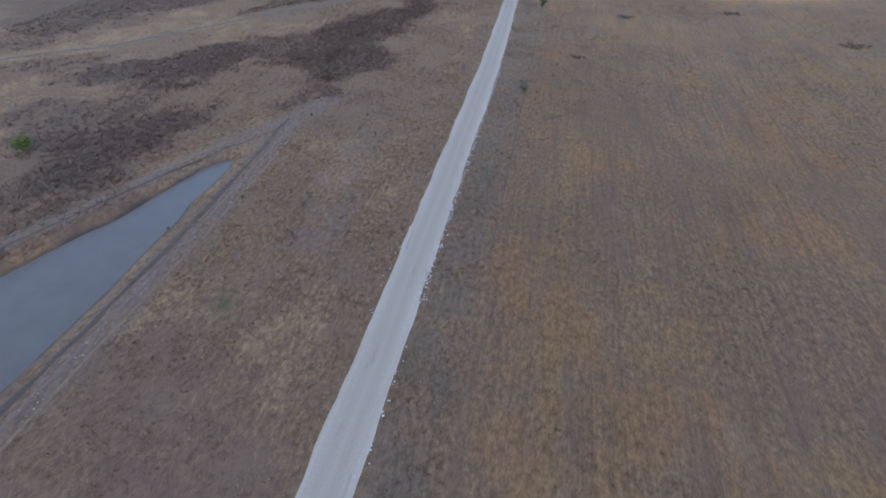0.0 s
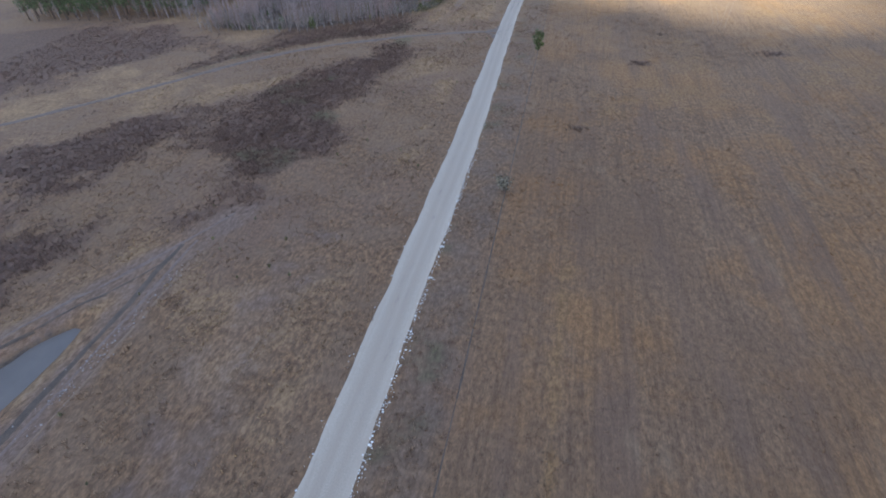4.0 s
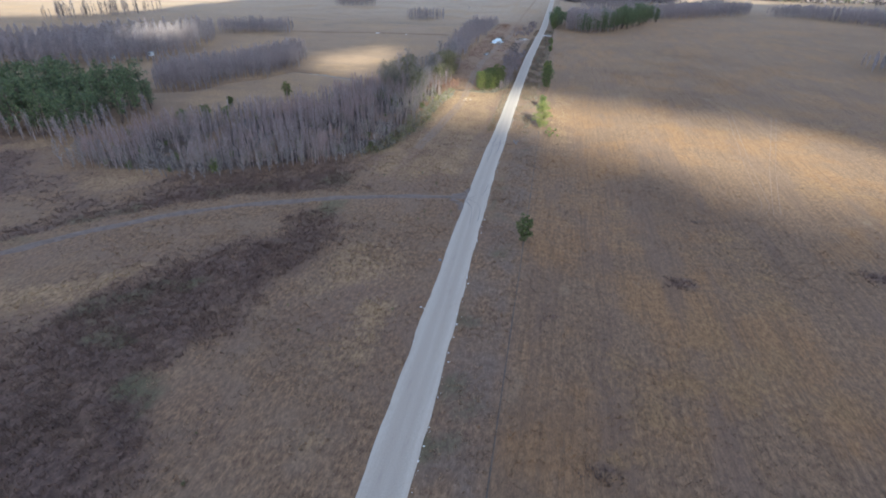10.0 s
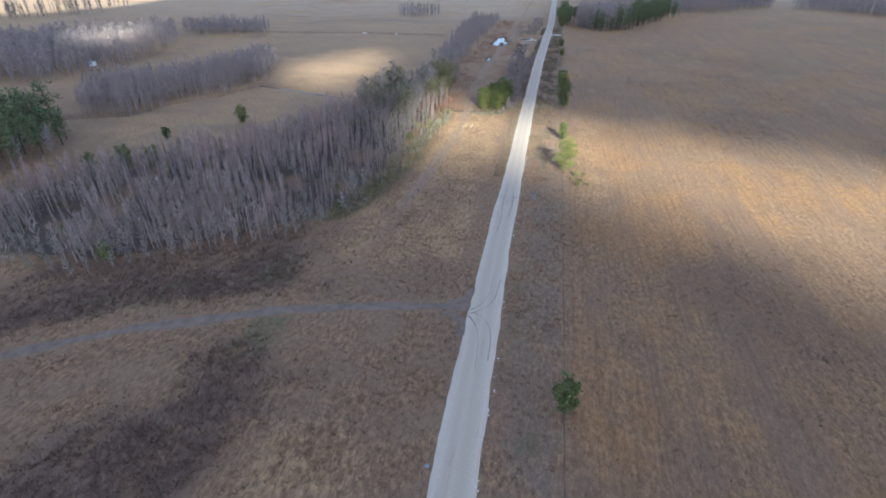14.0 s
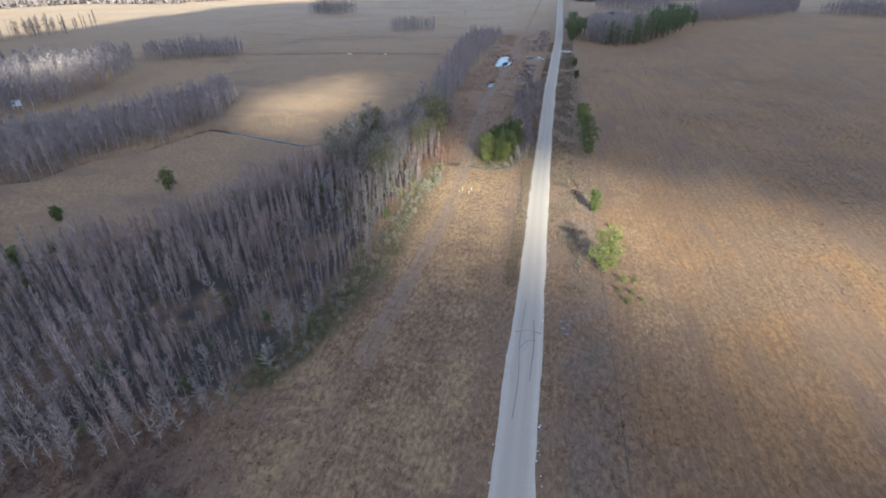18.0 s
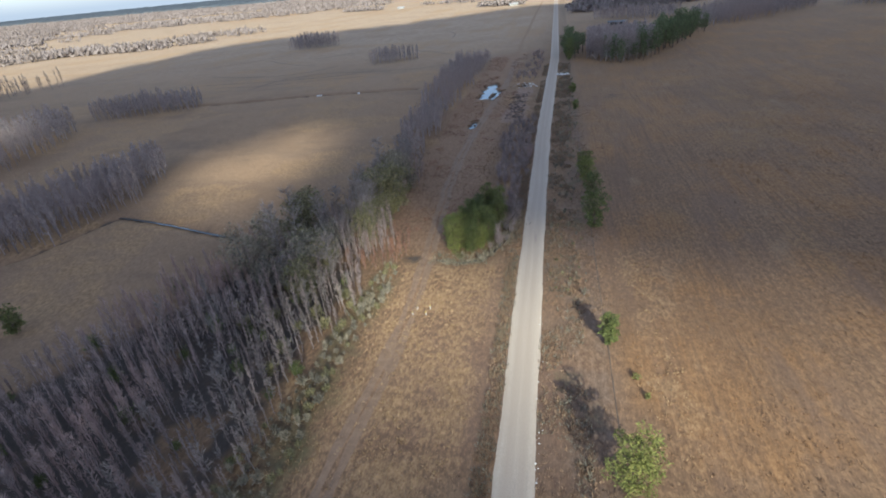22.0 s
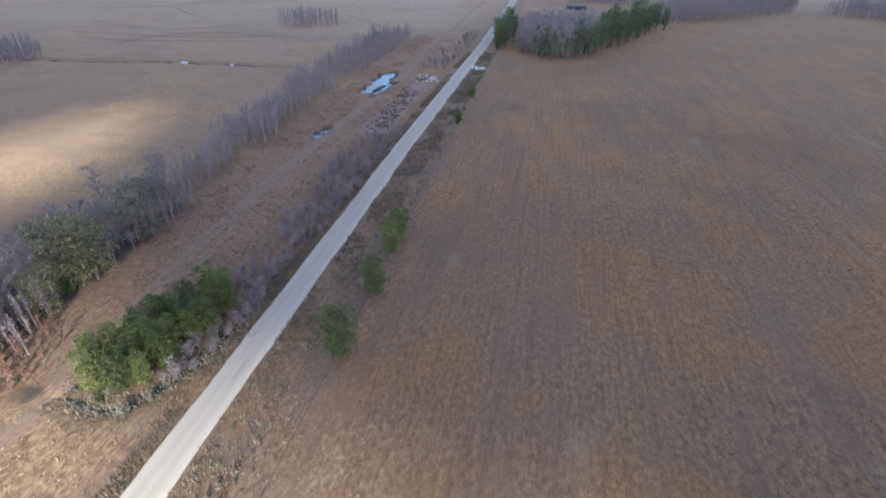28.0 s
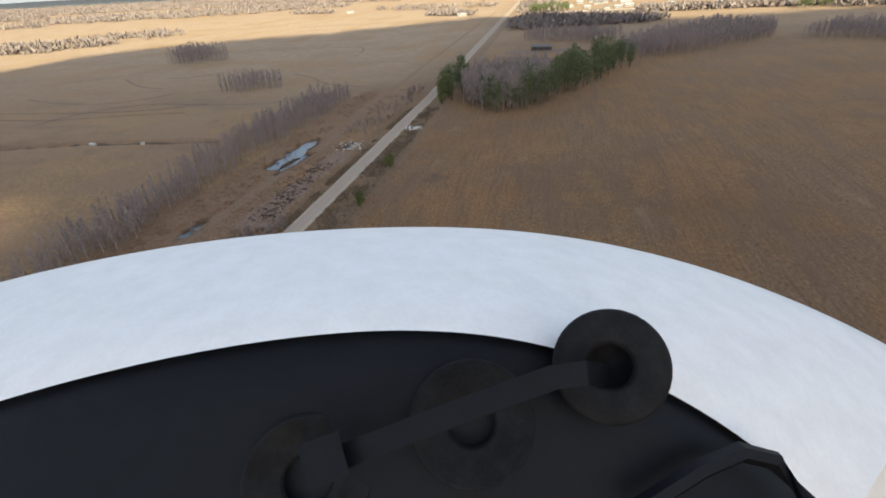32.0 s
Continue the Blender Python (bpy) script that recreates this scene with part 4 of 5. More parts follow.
for k, (x, y, h, w, yel, label) in enumerate((
    (-6.1, 209, 5.6, 1.9, False, "small dense green pine beside the road"),
    (-6.4, 294, 8.2, 3.6, True, "tall yellow-green pine beside the field"),
    (-7.2, 319, 5.0, 1.9, False, "young open pine beside the road"),
    (-7.0, 358.5, 8.2, 3.1, False, "dense green pine in the roadside row"),
    (-6.8, 373.5, 7.0, 2.9, False, "dense green pine in the roadside row"),
    (-7.6, 386.5, 5.8, 2.7, True, "yellow-green young pine in the roadside row"),
    (-7.8, 392, 6.2, 2.8, True, "yellow-green young pine in the roadside row"),
    (-8.2, 462, 3.4, 1.4, False, "small dark pine on the verge"),
    (-8.6, 491, 4.0, 1.8, False, "round dark green pine on the verge"),
    (-113.2, 312, 5.2, 2.5, True, "lone green pine at the meadow's edge"),
    (-127, 292, 3.4, 1.3, False, "lone small pine at the meadow's edge"),
    (-121, 268, 6.5, 2.2, False, "lone pine rising over the swamp wood"),
    (-116, 272, 5.5, 2.0, False, "lone pine rising over the swamp wood"),
    (-126, 262, 6.0, 2.0, False, "lone pine rising over the swamp wood"),
    (-9, 578, 10.5, 2.8, False, "tall dark pine at the road's edge"),
    (-7.5, 588, 11.5, 3.0, False, "tall dark pine at the road's edge"),
    (-10, 596, 10.0, 2.6, False, "tall dark pine at the road's edge"),
)):
    set_at(pine(300 + k, h, w, yel, label), x, y)
clump = [make("pine_tree", bushy_tree(330 + k, 7.4 + 0.8 * k, 2.5, 46, 8000, 0.2, 0.04, 0.75, 0.85), (PINE_BARK, NEEDLE_MID if k % 2 else NEEDLE), "bushy green pine in the roadside clump", "tree", "pine clump") for k in range(4)]
clump_at = spaced(scatter([(-37.6, 345.6), (-34, 344.6), (-30.4, 345.8), (-28.2, 350), (-27.2, 358), (-28, 367), (-31, 367.5), (-33.4, 359), (-36, 351.5)], 0.7, rng, 1), 2.1)
plant(clump, clump_at, 0.7, 1.05, r1)
gold_bush = make("yellow_shrub", twiggy(350, 2.4, 1.8, 420, 0.32, 0.4), (BARK, NEEDLE_YEL), "yellow-green shrub at the foot of a pine", "shrub", "", ("stem", "foliage"))
plant([gold_bush], [(-3.4, 290), (-2.2, 286.5), (-4.6, 297), (-4, 311.5), (-3, 308), (-1.4, 290.5), (-3.2, 283.4), (-4.4, 287), (-0.6, 284.6)], 0.5, 1.0, r1)
grey_bush = make("round_bush", twiggy(352, 3.4, 2.4, 700, 0.38, 0.4), (BARK, LEAF_GREY), "round grey-green bush in dry grass", "shrub", "", ("stem", "foliage"))
plant([grey_bush], [(-6.5, 126.6)], 0.75, 1.0, r1)
dark_bush = make("round_bush", twiggy(353, 3.4, 2.6, 1500, 0.38, 0.45), (BARK, NEEDLE), "round dark green bush among brown brambles", "shrub", "", ("stem", "foliage"))
plant([dark_bush], [(-108.5, 76)], 1.05, 1.1, r1)

# grey willow thicket in the roadside ditch, and verge shrubs across the road
willow = [make("willow_shrub", twiggy(360 + k, 2.7 + 0.4 * k, 1.5, 640, 0.42, 0.1), (BARK, TWIG), "grey leafless willow shrub in the roadside ditch", "shrub", "roadside willows", ("stem", "brush")) for k in range(4)]
willow_at = np.concatenate([spaced(scatter([(-29, 347), (-24.2, 350), (-23.8, 385), (-23.6, 420), (-23.8, 448), (-29, 448), (-33, 425), (-32, 390), (-30.5, 366)], 1.0, rng, 3), 1.7), spaced(scatter([(-36, 528), (-25, 528), (-23, 610), (-29, 612)], 2.0, rng, 3), 2.8)])
plant(willow, willow_at[:260], 0.5, 1.15, r1)
verge = [make("verge_shrub", twiggy(370 + k, 1.3 + 0.2 * k, 0.9, 240, 0.28, 0.3), (BARK, LEAF_GREY if k else LEAF_OLIVE), "low grey-green weed shrub on the road verge", "shrub", "verge shrubs", ("stem", "foliage")) for k in range(3)]
verge_at = spaced(scatter([(-16, 330), (-9.5, 330), (-8.5, 400), (-8, 560), (-14, 560), (-15.6, 420)], 1.2, rng, 1), 1.75)[:330]
plant(verge, verge_at, 0.3, 0.95, r1)
plant([make("weed_clump", twiggy(380, 0.9, 0.7, 200, 0.25, 0.35), (BARK, LEAF_OLIVE), "small green weed clump in dry grass", "shrub", "weed clumps", ("stem", "foliage"))],
      np.stack([rng.uniform(-62, -24, 40), rng.uniform(55, 250, 40)], 1), 0.5, 1.2, r1)

# more woods: each one mass
r2 = np.random.RandomState(21)
slim = [thin_tree(400 + k, 9.8, 0.72, 120, 0.16) for k in range(4)]
broad_bare = [thin_tree(410 + k, 9.6, 1.1, 140, 0.19) for k in range(4)]
pine_far = [bushy_tree(420 + k, 14, 3.1, 22, 1150, 0.45, 0.36 - 0.06 * k, 0.8) for k in range(4)]
WOODS = (
    ([(-172, 306), (-157, 317), (-143, 344), (-137, 366), (-143, 391), (-152, 404), (-160, 385), (-172, 360), (-190, 330)], 2.2, 0.75, 1.2, slim + broad_bare, "swamp wood along the creek"),
    ([(-400, 285), (-330, 300), (-284, 320), (-234, 341), (-216, 368), (-217, 384), (-226, 426), (-240, 458), (-262, 462), (-290, 425), (-330, 380), (-420, 340)], 3.8, 0.9, 1.5, broad_bare, "broad bare wood across the meadow"),
    ([(-254, 474), (-229, 478), (-203, 495), (-206, 512), (-235, 508), (-256, 496)], 2.7, 0.6, 1.1, slim + broad_bare, "small bare wood by the ditch"),
    ([(-264, 728), (-240, 722), (-217, 738), (-222, 752), (-262, 750)], 3.0, 0.9, 1.5, slim, "island of bare trees in the meadow"),
    ([(-144, 612), (-127, 609), (-110, 618), (-114, 628), (-140, 628)], 2.6, 0.8, 1.1, slim, "small island of bare trees in the meadow"),
    ([(-59, 350), (-60, 400), (-60, 440), (-61, 500), (-57, 585), (-64, 600), (-76, 590), (-78, 520), (-71, 470), (-68, 420), (-66, 380), (-72, 356)], 1.9, 0.3, 0.9, slim + broad_bare, "strip of bare trees along the ditch"),
    ([(2, 572), (18, 558), (30, 570), (44, 596), (40, 622), (20, 618), (6, 606)], 2.6, 1.25, 1.7, broad_bare, "grey bare wood beside the field"),
    ([(19, 788), (84, 772), (92, 800), (60, 822), (20, 818)], 3.8, 0.85, 1.15, broad_bare, "band of bare wood"),
    ([(86, 684), (135, 716), (197, 775), (200, 800), (170, 830), (110, 760), (82, 712)], 3.8, 1.0, 1.45, broad_bare, "band of bare wood at the field's end"),
    ([(208, 762), (250, 738), (303, 667), (370, 640), (420, 690), (330, 760), (250, 800)], 4.2, 0.9, 1.3, broad_bare, "band of bare wood at the field's far corner"),
    ([(169, 460), (172, 404), (215, 380), (300, 380), (300, 470), (220, 492)], 3.8, 0.7, 1.0, broad_bare, "grey thicket at the field's edge"),
    ([(-172, 236), (-152, 240), (-146, 256), (-150, 262), (-170, 245)], 2.6, 0.6, 0.95, slim, "bare trees in front of the pines"),
    ([(-236, 230), (-186, 234), (-148, 240), (-146, 276), (-158, 288), (-200, 280), (-240, 262)], 7.5, 0.6, 0.95, broad_bare, "bare trees among the pines"),
)
for pts, gap, lo, hi, kinds_, label in WOODS:
    mass("wood", kinds_, spaced(scatter(pts, gap * 0.45, r2, 8), gap * 0.8), lo, hi, TWIG_FAR, label + ", leafless and grey", "wood", r2)
PINES = (
    ([(-230, 232), (-186, 237), (-150, 243), (-148, 276), (-158, 290), (-200, 284), (-240, 268)], 4.2, 0.6, 1.25, "stand of dark green pines"),
    ([(6, 566), (18, 556), (32, 566), (47, 594), (60, 618), (86, 668), (80, 684), (56, 654), (40, 622), (44, 598), (28, 574), (10, 576)], 3.7, 0.55, 1.2, "edge of dark green pines along the field"),
    ([(-12, 578), (-4, 576), (0, 610), (-10, 640)], 4.4, 0.7, 1.0, "row of dark pines by the road"),
    ([(290, 990), (360, 1000), (400, 985), (390, 1015), (310, 1018)], 5.0, 0.6, 0.9, "far grove of dark pines before the houses"),
    ([(10, 1060), (60, 1075), (62, 1110), (15, 1120)], 5.0, 0.6, 0.9, "far grove of dark pines by the road"),
)
for pts, gap, lo, hi, label in PINES:
    at = spaced(scatter(pts, gap * 0.5, r2, 5), gap)
    seed = r2.randint(9999)
    mass("pine_stand", [g[1] for g in pine_far], at, lo, hi, NEEDLE_FAR, label, "wood", np.random.RandomState(seed))
    mass("pine_stand_trunks", [g[0] for g in pine_far], at, lo, hi, PINE_BARK, "bare trunks of the " + label, "wood", np.random.RandomState(seed))
FAR_TWIG = island_mat("far_bare_crowns", (0.14, 0.116, 0.11), (0.21, 0.177, 0.168), (0.155, 0.129, 0.123), scale=0.004)
mass("dead_row", slim + broad_bare, np.stack([np.interp(np.linspace(0, 1, 60), (0, 1), (-436, -404)) + r2.normal(0, 8, 60), np.linspace(505, 590, 60) + r2.normal(0, 5, 60)], 1), 0.9, 1.6, FAR_TWIG, "row of thin bare trees beyond the wood", "wood", r2)


# ---- far country: bands of wood to the horizon ----
def far_tree(seed, h, wide, n):
    """A far tree: a few upright and slanted slivers of crown."""
    r = np.random.RandomState(seed)
    b = np.stack([r.normal(0, wide * 0.4, n), r.normal(0, wide * 0.4, n), r.uniform(0, h * 0.55, n)], 1)
    d = np.stack([r.normal(0, wide * 0.22, n), r.normal(0, wide * 0.22, n), r.uniform(0.3, 0.6, n) * h], 1)
    v, f = slivers(b, d, np.full(n, wide * 0.42), r)
    return v.tolist(), f.tolist()


def canopy(name, cover, lo_y, hi_y, step, half, tall, material, label, seed):
    """Far unbroken wood seen as a rough roof of crowns: cells rise where cover says so."""
    r = np.random.RandomState(seed)
    ys, y, s = [], lo_y, step
    while y < hi_y:
        ys.append(y)
        y, s = y + s, s * 1.012
    xs = np.arange(-half, half + 1, step * 1.25)
    X, Y = np.meshgrid(xs, ys)
    X = X + r.uniform(-0.4, 0.4, X.shape) * step
    on = cover(X, Y) & ((np.abs(X + 30) > 26) | (Y > 1800))
    Z = np.where(on, tall * r.uniform(0.45, 1.2, X.shape), -1.5)
    w, h = X.shape[1], X.shape[0]
    q = (np.arange(h - 1)[:, None] * w + np.arange(w - 1)).ravel()
    f = np.concatenate([np.stack([q, q + 1, q + w + 1], 1), np.stack([q, q + w + 1, q + w], 1)])
    keep = on.ravel()[f].any(1)
    f = f[keep]
    used, inv = np.unique(f, return_inverse=True)
    v = np.stack([X.ravel(), Y.ravel(), Z.ravel()], 1)[used]
    return tagged(new(name, quick_mesh(name, v, inv.reshape(-1, 3), material)), label, "wood", "", "stuff")


def bare_cover(x, y):
    d = np.hypot(x, y)
    band = fbm(x * 0.3, y, 150, 61, 4)
    want = 0.6 - 0.14 * smooth(1300, 2600, d) - 0.13 * smooth(20, 160, x) - 0.05 * smooth(-700, -1500, x)
    open_land = ((x < -46) & (x > -420) & (y < 1250)) | ((x > 100) & (x < 330) & (y < 1040)) | ((x > -20) & (x < 100) & (y < 850)) | ((x > 50) & (x < 480) & (y > 1040) & (y < 1350)) | (y < 880 + 0.2 * x)
    return (band > want) & ~open_land


def pine_cover(x, y):
    return (fbm(x * 0.22, y, 210, 81, 4) > 0.53 - 0.09 * smooth(-200, -1500, x) - 0.1 * smooth(2600, 3600, y)) & (y > 2700)


# pine crowns with the blue-grey haze of distance mixed into their base colour
FAR_HAZY_PINE = plain_mat("hazy_pine_crowns", (0.05, 0.058, 0.068), (0.085, 0.095, 0.108), 0.05, 0.95, 0.05)
far_kinds = [far_tree(500 + k, 9, 8, 9) for k in range(6)]
n = 150000
fx2 = r2.uniform(-3000, 3000, n)
fy2 = 820 + 2200 * r2.rand(n) ** 1.5
keep = bare_cover(fx2, fy2) & (np.abs(fx2 + 30) > 24) & (np.abs(fx2) < fy2 * 1.1 + 150)
far_at = np.stack([fx2[keep], fy2[keep]], 1)[:30000]
mass("far_woods", far_kinds, far_at, 0.6, 1.25, FAR_TWIG, "far leafless woods across the plain", "wood", r2)
canopy("distant_pine_woods", pine_cover, 2700, 5200, 14, 5200, 13, FAR_HAZY_PINE, "distant belts of pine wood coloured with blue-grey haze", 6)
for pts in ([(-760, 660), (-670, 780), (-640, 800), (-720, 680)], [(-640, 800), (-575, 878), (-560, 900), (-640, 830)], [(-545, 885), (-480, 985), (-470, 1005), (-540, 920)], [(-430, 1295), (-345, 1260), (-345, 1285), (-430, 1320)],
            [(-140, 1120), (-70, 1080), (-70, 1110), (-130, 1150)], [(0, 880), (130, 905), (150, 940), (60, 1000), (0, 985)], [(140, 1030), (330, 1020), (360, 1060), (150, 1075)], [(420, 940), (700, 760), (800, 800), (560, 1020)]):
    mass("far_wood_band", far_kinds, spaced(scatter(pts, 2.6, r2, 12), 3.4), 0.7, 1.1, FAR_TWIG, "far band of leafless wood", "wood", r2)


# ---- ruts, clearings and small things ----
RUTS = (
    [(-196, 539), (-196, 563), (-169, 586), (-117, 575), (-79, 591)],
    [(-244, 563), (-200, 562), (-152, 569), (-131, 583)],
    [(-263, 597), (-237, 587), (-191, 580), (-168, 610)],
    [(-247, 658), (-214, 629), (-190, 622)],
    [(-290, 648), (-263, 665), (-247, 702)],
    [(-216, 661), (-202, 653), (-181, 678)],
    [(-241, 802), (-181, 789), (-124, 798), (-109, 764), (-108, 734)],
    [(-125, 665), (-102, 649), (-87, 624), (-60, 619)],
    [(-255, 858), (-165, 848)],
    [(-228, 550), (-191, 547), (-170, 558), (-132, 563)],
)
for k, pts in enumerate(RUTS):
    solid("wheel_rut", ribbon(curved(pts, 3), 0.42, 0.13, 2.5, 0.85, k, 0.0, 3), RUT, "dark curving vehicle rut across the meadow", "rut", "structure")
solid("fence_ditch", ribbon(FENCE_DITCH, 0.15, 0.03, 1.2, 0.95, 14, 0.0, 3), RUT, "narrow dark ditch line along the field edge", "ditch", "structure")
for pts in ([(47.5, 236), (50, 240), (54, 270), (58.5, 297), (64, 330)], [(49.2, 236), (51.7, 240), (55.7, 270), (60.2, 297), (65.7, 330)], [(51, 236), (60, 268), (72, 305), (80, 330)], [(52.6, 236), (61.6, 268), (73.6, 305), (81.6, 330)]):
    solid("wheel_rut", ribbon(pts, 0.11, 0.04, 0.8, 1.0, 3, 0.0, 3), DIRT, "faint tractor wheel line through the dry field", "rut", "structure")
for k, (pts, half, m) in enumerate((
    ([(-58.6, -20), (-58, 30), (-57.6, 62), (-58.6, 84), (-59.5, 102)], 0.5, RUT),
    ([(-56.6, -20), (-56.2, 30), (-55.8, 60), (-56.8, 84), (-57.5, 104)], 0.3, CLAY),
    ([(-54.2, -20), (-54, 30), (-53.6, 60), (-54.4, 80), (-55, 98)], 0.25, DIRT),
    ([(-99, 18), (-86, 46), (-74, 72), (-61, 99), (-55, 112)], 0.35, CLAY),
    ([(-96.6, 18), (-83.6, 46), (-71.6, 72), (-59.2, 97)], 0.25, RUT))):
    solid("bank_track", ribbon(pts, half, 0.05, 1.5, 0.9, 20 + k, 0.0, 3), m, "worn clay wheel track along the canal bank", "track", "structure")
for x in (-43.2, -41.5):
    solid("wheel_rut", ribbon([(q[0] + x + 42.4, q[1]) for q in STRIP_TRACK[1:12]], 0.68, 0.05, 1.5, 0.9, 4, 0.0, 3), DIRT, "worn dirt wheel line beside the swamp wood", "rut", "structure")


def rocks(n, place, lo, hi, r):
    """Low broken lumps: squashed octahedra with uneven corners."""
    o = np.array([(1, 0, 0), (-1, 0, 0), (0, 1, 0), (0, -1, 0), (0, 0, 1), (0, 0, -0.6)], float)
    t = np.array([(0, 2, 4), (2, 1, 4), (1, 3, 4), (3, 0, 4), (2, 0, 5), (1, 2, 5), (3, 1, 5), (0, 3, 5)])
    size = lo + (hi - lo) * r.rand(n, 1, 1) ** 2.5
    v = o[None] * size * r.uniform(0.55, 1.3, (n, 6, 3)) * [1, 1, 0.6]
    v = v + np.concatenate([place, (ground_z(place[:, 0], place[:, 1]) + 0.03)[:, None]], 1)[:, None]
    return v.reshape(-1, 3), (t[None] + (np.arange(n) * 6)[:, None, None]).reshape(-1, 3)


def stuff(name, geo, material, label, category):
    return tagged(new(name, quick_mesh(name, geo[0], geo[1], material)), label, category, "", "stuff")


r3 = np.random.RandomState(31)
CLAY_LUMP = island_mat("pale_clay_clods", (0.2, 0.17, 0.155), (0.34, 0.3, 0.28))
n = 1300
yy = np.concatenate([r3.uniform(45, 145, 850), r3.uniform(20, 330, 450)])
side = np.where(r3.rand(n) < 0.93, 1, -1)
place = np.stack([road_x(yy) + side * (road_half(yy) + r3.normal(0.05, 0.3, n) + 0.35 * (vnoise(yy, yy * 0, 5, 3) - 0.4)), yy], 1)
stuff("roadside_lumps", rocks(n, place, 0.04, 0.2, r3), CHALK, "broken white limerock lumps along the road edge", "rubble")
n = 220
place = np.stack([r3.normal(-12.6, 1.6, n), r3.normal(536.5, 1.2, n)], 1)
stuff("rubble_pile", rocks(n, place, 0.15, 0.8, r3), CHALK, "white rubble tipped beside the road", "rubble")
n = 170
place = np.stack([r3.normal(-29.5, 1.9, n), r3.normal(513.5, 2.2, n)], 1)
stuff("rubble_pile", rocks(n, place, 0.12, 0.6, r3), CHALK, "broken white rubble beside a puddle", "rubble")
n = 260
place = np.stack([r3.uniform(-35, -28, n), 450 + 45 * r3.rand(n)], 1)
stuff("debris_lumps", rocks(n, place, 0.15, 0.7, r3), DEBRIS, "dark brush debris on scraped sand", "debris")
n = 260
place = np.stack([-55.6 + r3.normal(0, 0.8, n), np.repeat(r3.uniform(15, 100, n // 10), 10) + r3.normal(0, 1.3, n)], 1)
stuff("bank_lumps", rocks(n, place, 0.04, 0.22, r3), CLAY_LUMP, "pale clods scattered along the canal bank", "rubble")
for k in range(26):
    x, y, a, ln = r3.uniform(-35, -29), r3.uniform(452, 490), r3.uniform(0, 3.1), r3.uniform(1.2, 3.2)
    ob = thing("felled_log", "dark felled log among cleared brush", "log", "felled logs", at=(x, y, float(ground_z(x, y)) + 0.16))
    d = Vector((math.cos(a), math.sin(a), r3.uniform(-0.03, 0.06))) * ln / 2
    part("stem", tube([-d, -d * 0.2 + Vector((0, 0, 0.05)), d], [0.2, 0.17, 0.12], 6), DEBRIS, ob)
    part("stub", tube([d * 0.3, d * 0.3 + Vector((-d.y, d.x, 0.4)) * 0.35], [0.07, 0.03], 4), DEBRIS, ob)

WHITE_PAINT = plain_mat("weathered_white_paint", (0.6, 0.6, 0.58), (0.75, 0.75, 0.73), 1.2, 0.6)
YELLOW = plain_mat("faded_yellow_plastic", (0.5, 0.38, 0.08), (0.62, 0.48, 0.12), 3.0, 0.6)
CONCRETE = plain_mat("pale_concrete", (0.45, 0.43, 0.4), (0.62, 0.6, 0.57), 0.9)
ROOF_GREY = plain_mat("grey_roof", (0.1, 0.1, 0.105), (0.17, 0.17, 0.175), 0.2)
ROOF_WHITE = plain_mat("white_metal_roof", (0.24, 0.245, 0.26), (0.36, 0.365, 0.38), 0.2, 0.8)
SIDING = plain_mat("pale_siding", (0.2, 0.195, 0.185), (0.3, 0.29, 0.275), 0.3)
DARK_PANE = plain_mat("dark_pane", (0.03, 0.035, 0.04), (0.06, 0.065, 0.07), 0.5, 0.2, 0.5)
for x, y in ((-39.4, 323.6), (-39.0, 325.4), (-37.1, 323.8), (-36.7, 325.6)):
    ob = thing("marker_stake", "short white and yellow marker stake in grass", "stake", "marker stakes", at=(x, y, float(ground_z(x, y))))
    part("post", tube([(0, 0, -0.3), (0, 0, 0.55)], [0.045, 0.04], 6), WHITE_PAINT, ob)
    part("sleeve", tube([(0, 0, 0.55), (0, 0, 0.8)], [0.055, 0.05], 6), YELLOW, ob, "yellow plastic sleeve")
for x, y, w in ((-141, 514.4, 0.9), (-119, 516.2, 0.15)):
    ob = thing("concrete_weir", "pale concrete weir block across the ditch", "weir", at=(x, y, float(ground_z(x, y))))
    part("slab", box(-w, w, -0.6, 0.6, -0.3, 0.95), CONCRETE, ob)
    part("wing", box(-w - 0.3, -w, -0.7, 0.7, -0.3, 1.1), CONCRETE, ob)
    part("wing", box(w, w + 0.3, -0.7, 0.7, -0.3, 1.1), CONCRETE, ob)
for x, y, s in ((-226.5, 372, 1.0), (-242, 361, 0.8)):
    ob = thing("hunting_blind", "small white box blind on legs before the wood", "blind", at=(x, y, float(ground_z(x, y))))
    part("cabin", box(-1.1 * s, 1.1 * s, -1.1 * s, 1.1 * s, 1.6 * s, 3.6 * s), WHITE_PAINT, ob)
    part("roof", box(-1.3 * s, 1.3 * s, -1.3 * s, 1.3 * s, 3.6 * s, 3.75 * s), ROOF_WHITE, ob)
    part("window", box(-0.5 * s, 0.5 * s, -1.14 * s, -1.1 * s, 2.5 * s, 3.1 * s), DARK_PANE, ob)
    for a, b in ((-1, -1), (1, -1), (-1, 1), (1, 1)):
        part("leg", box(a * s - 0.06, a * s + 0.06, b * s - 0.06, b * s + 0.06, -0.3, 1.6 * s), CONCRETE, ob)


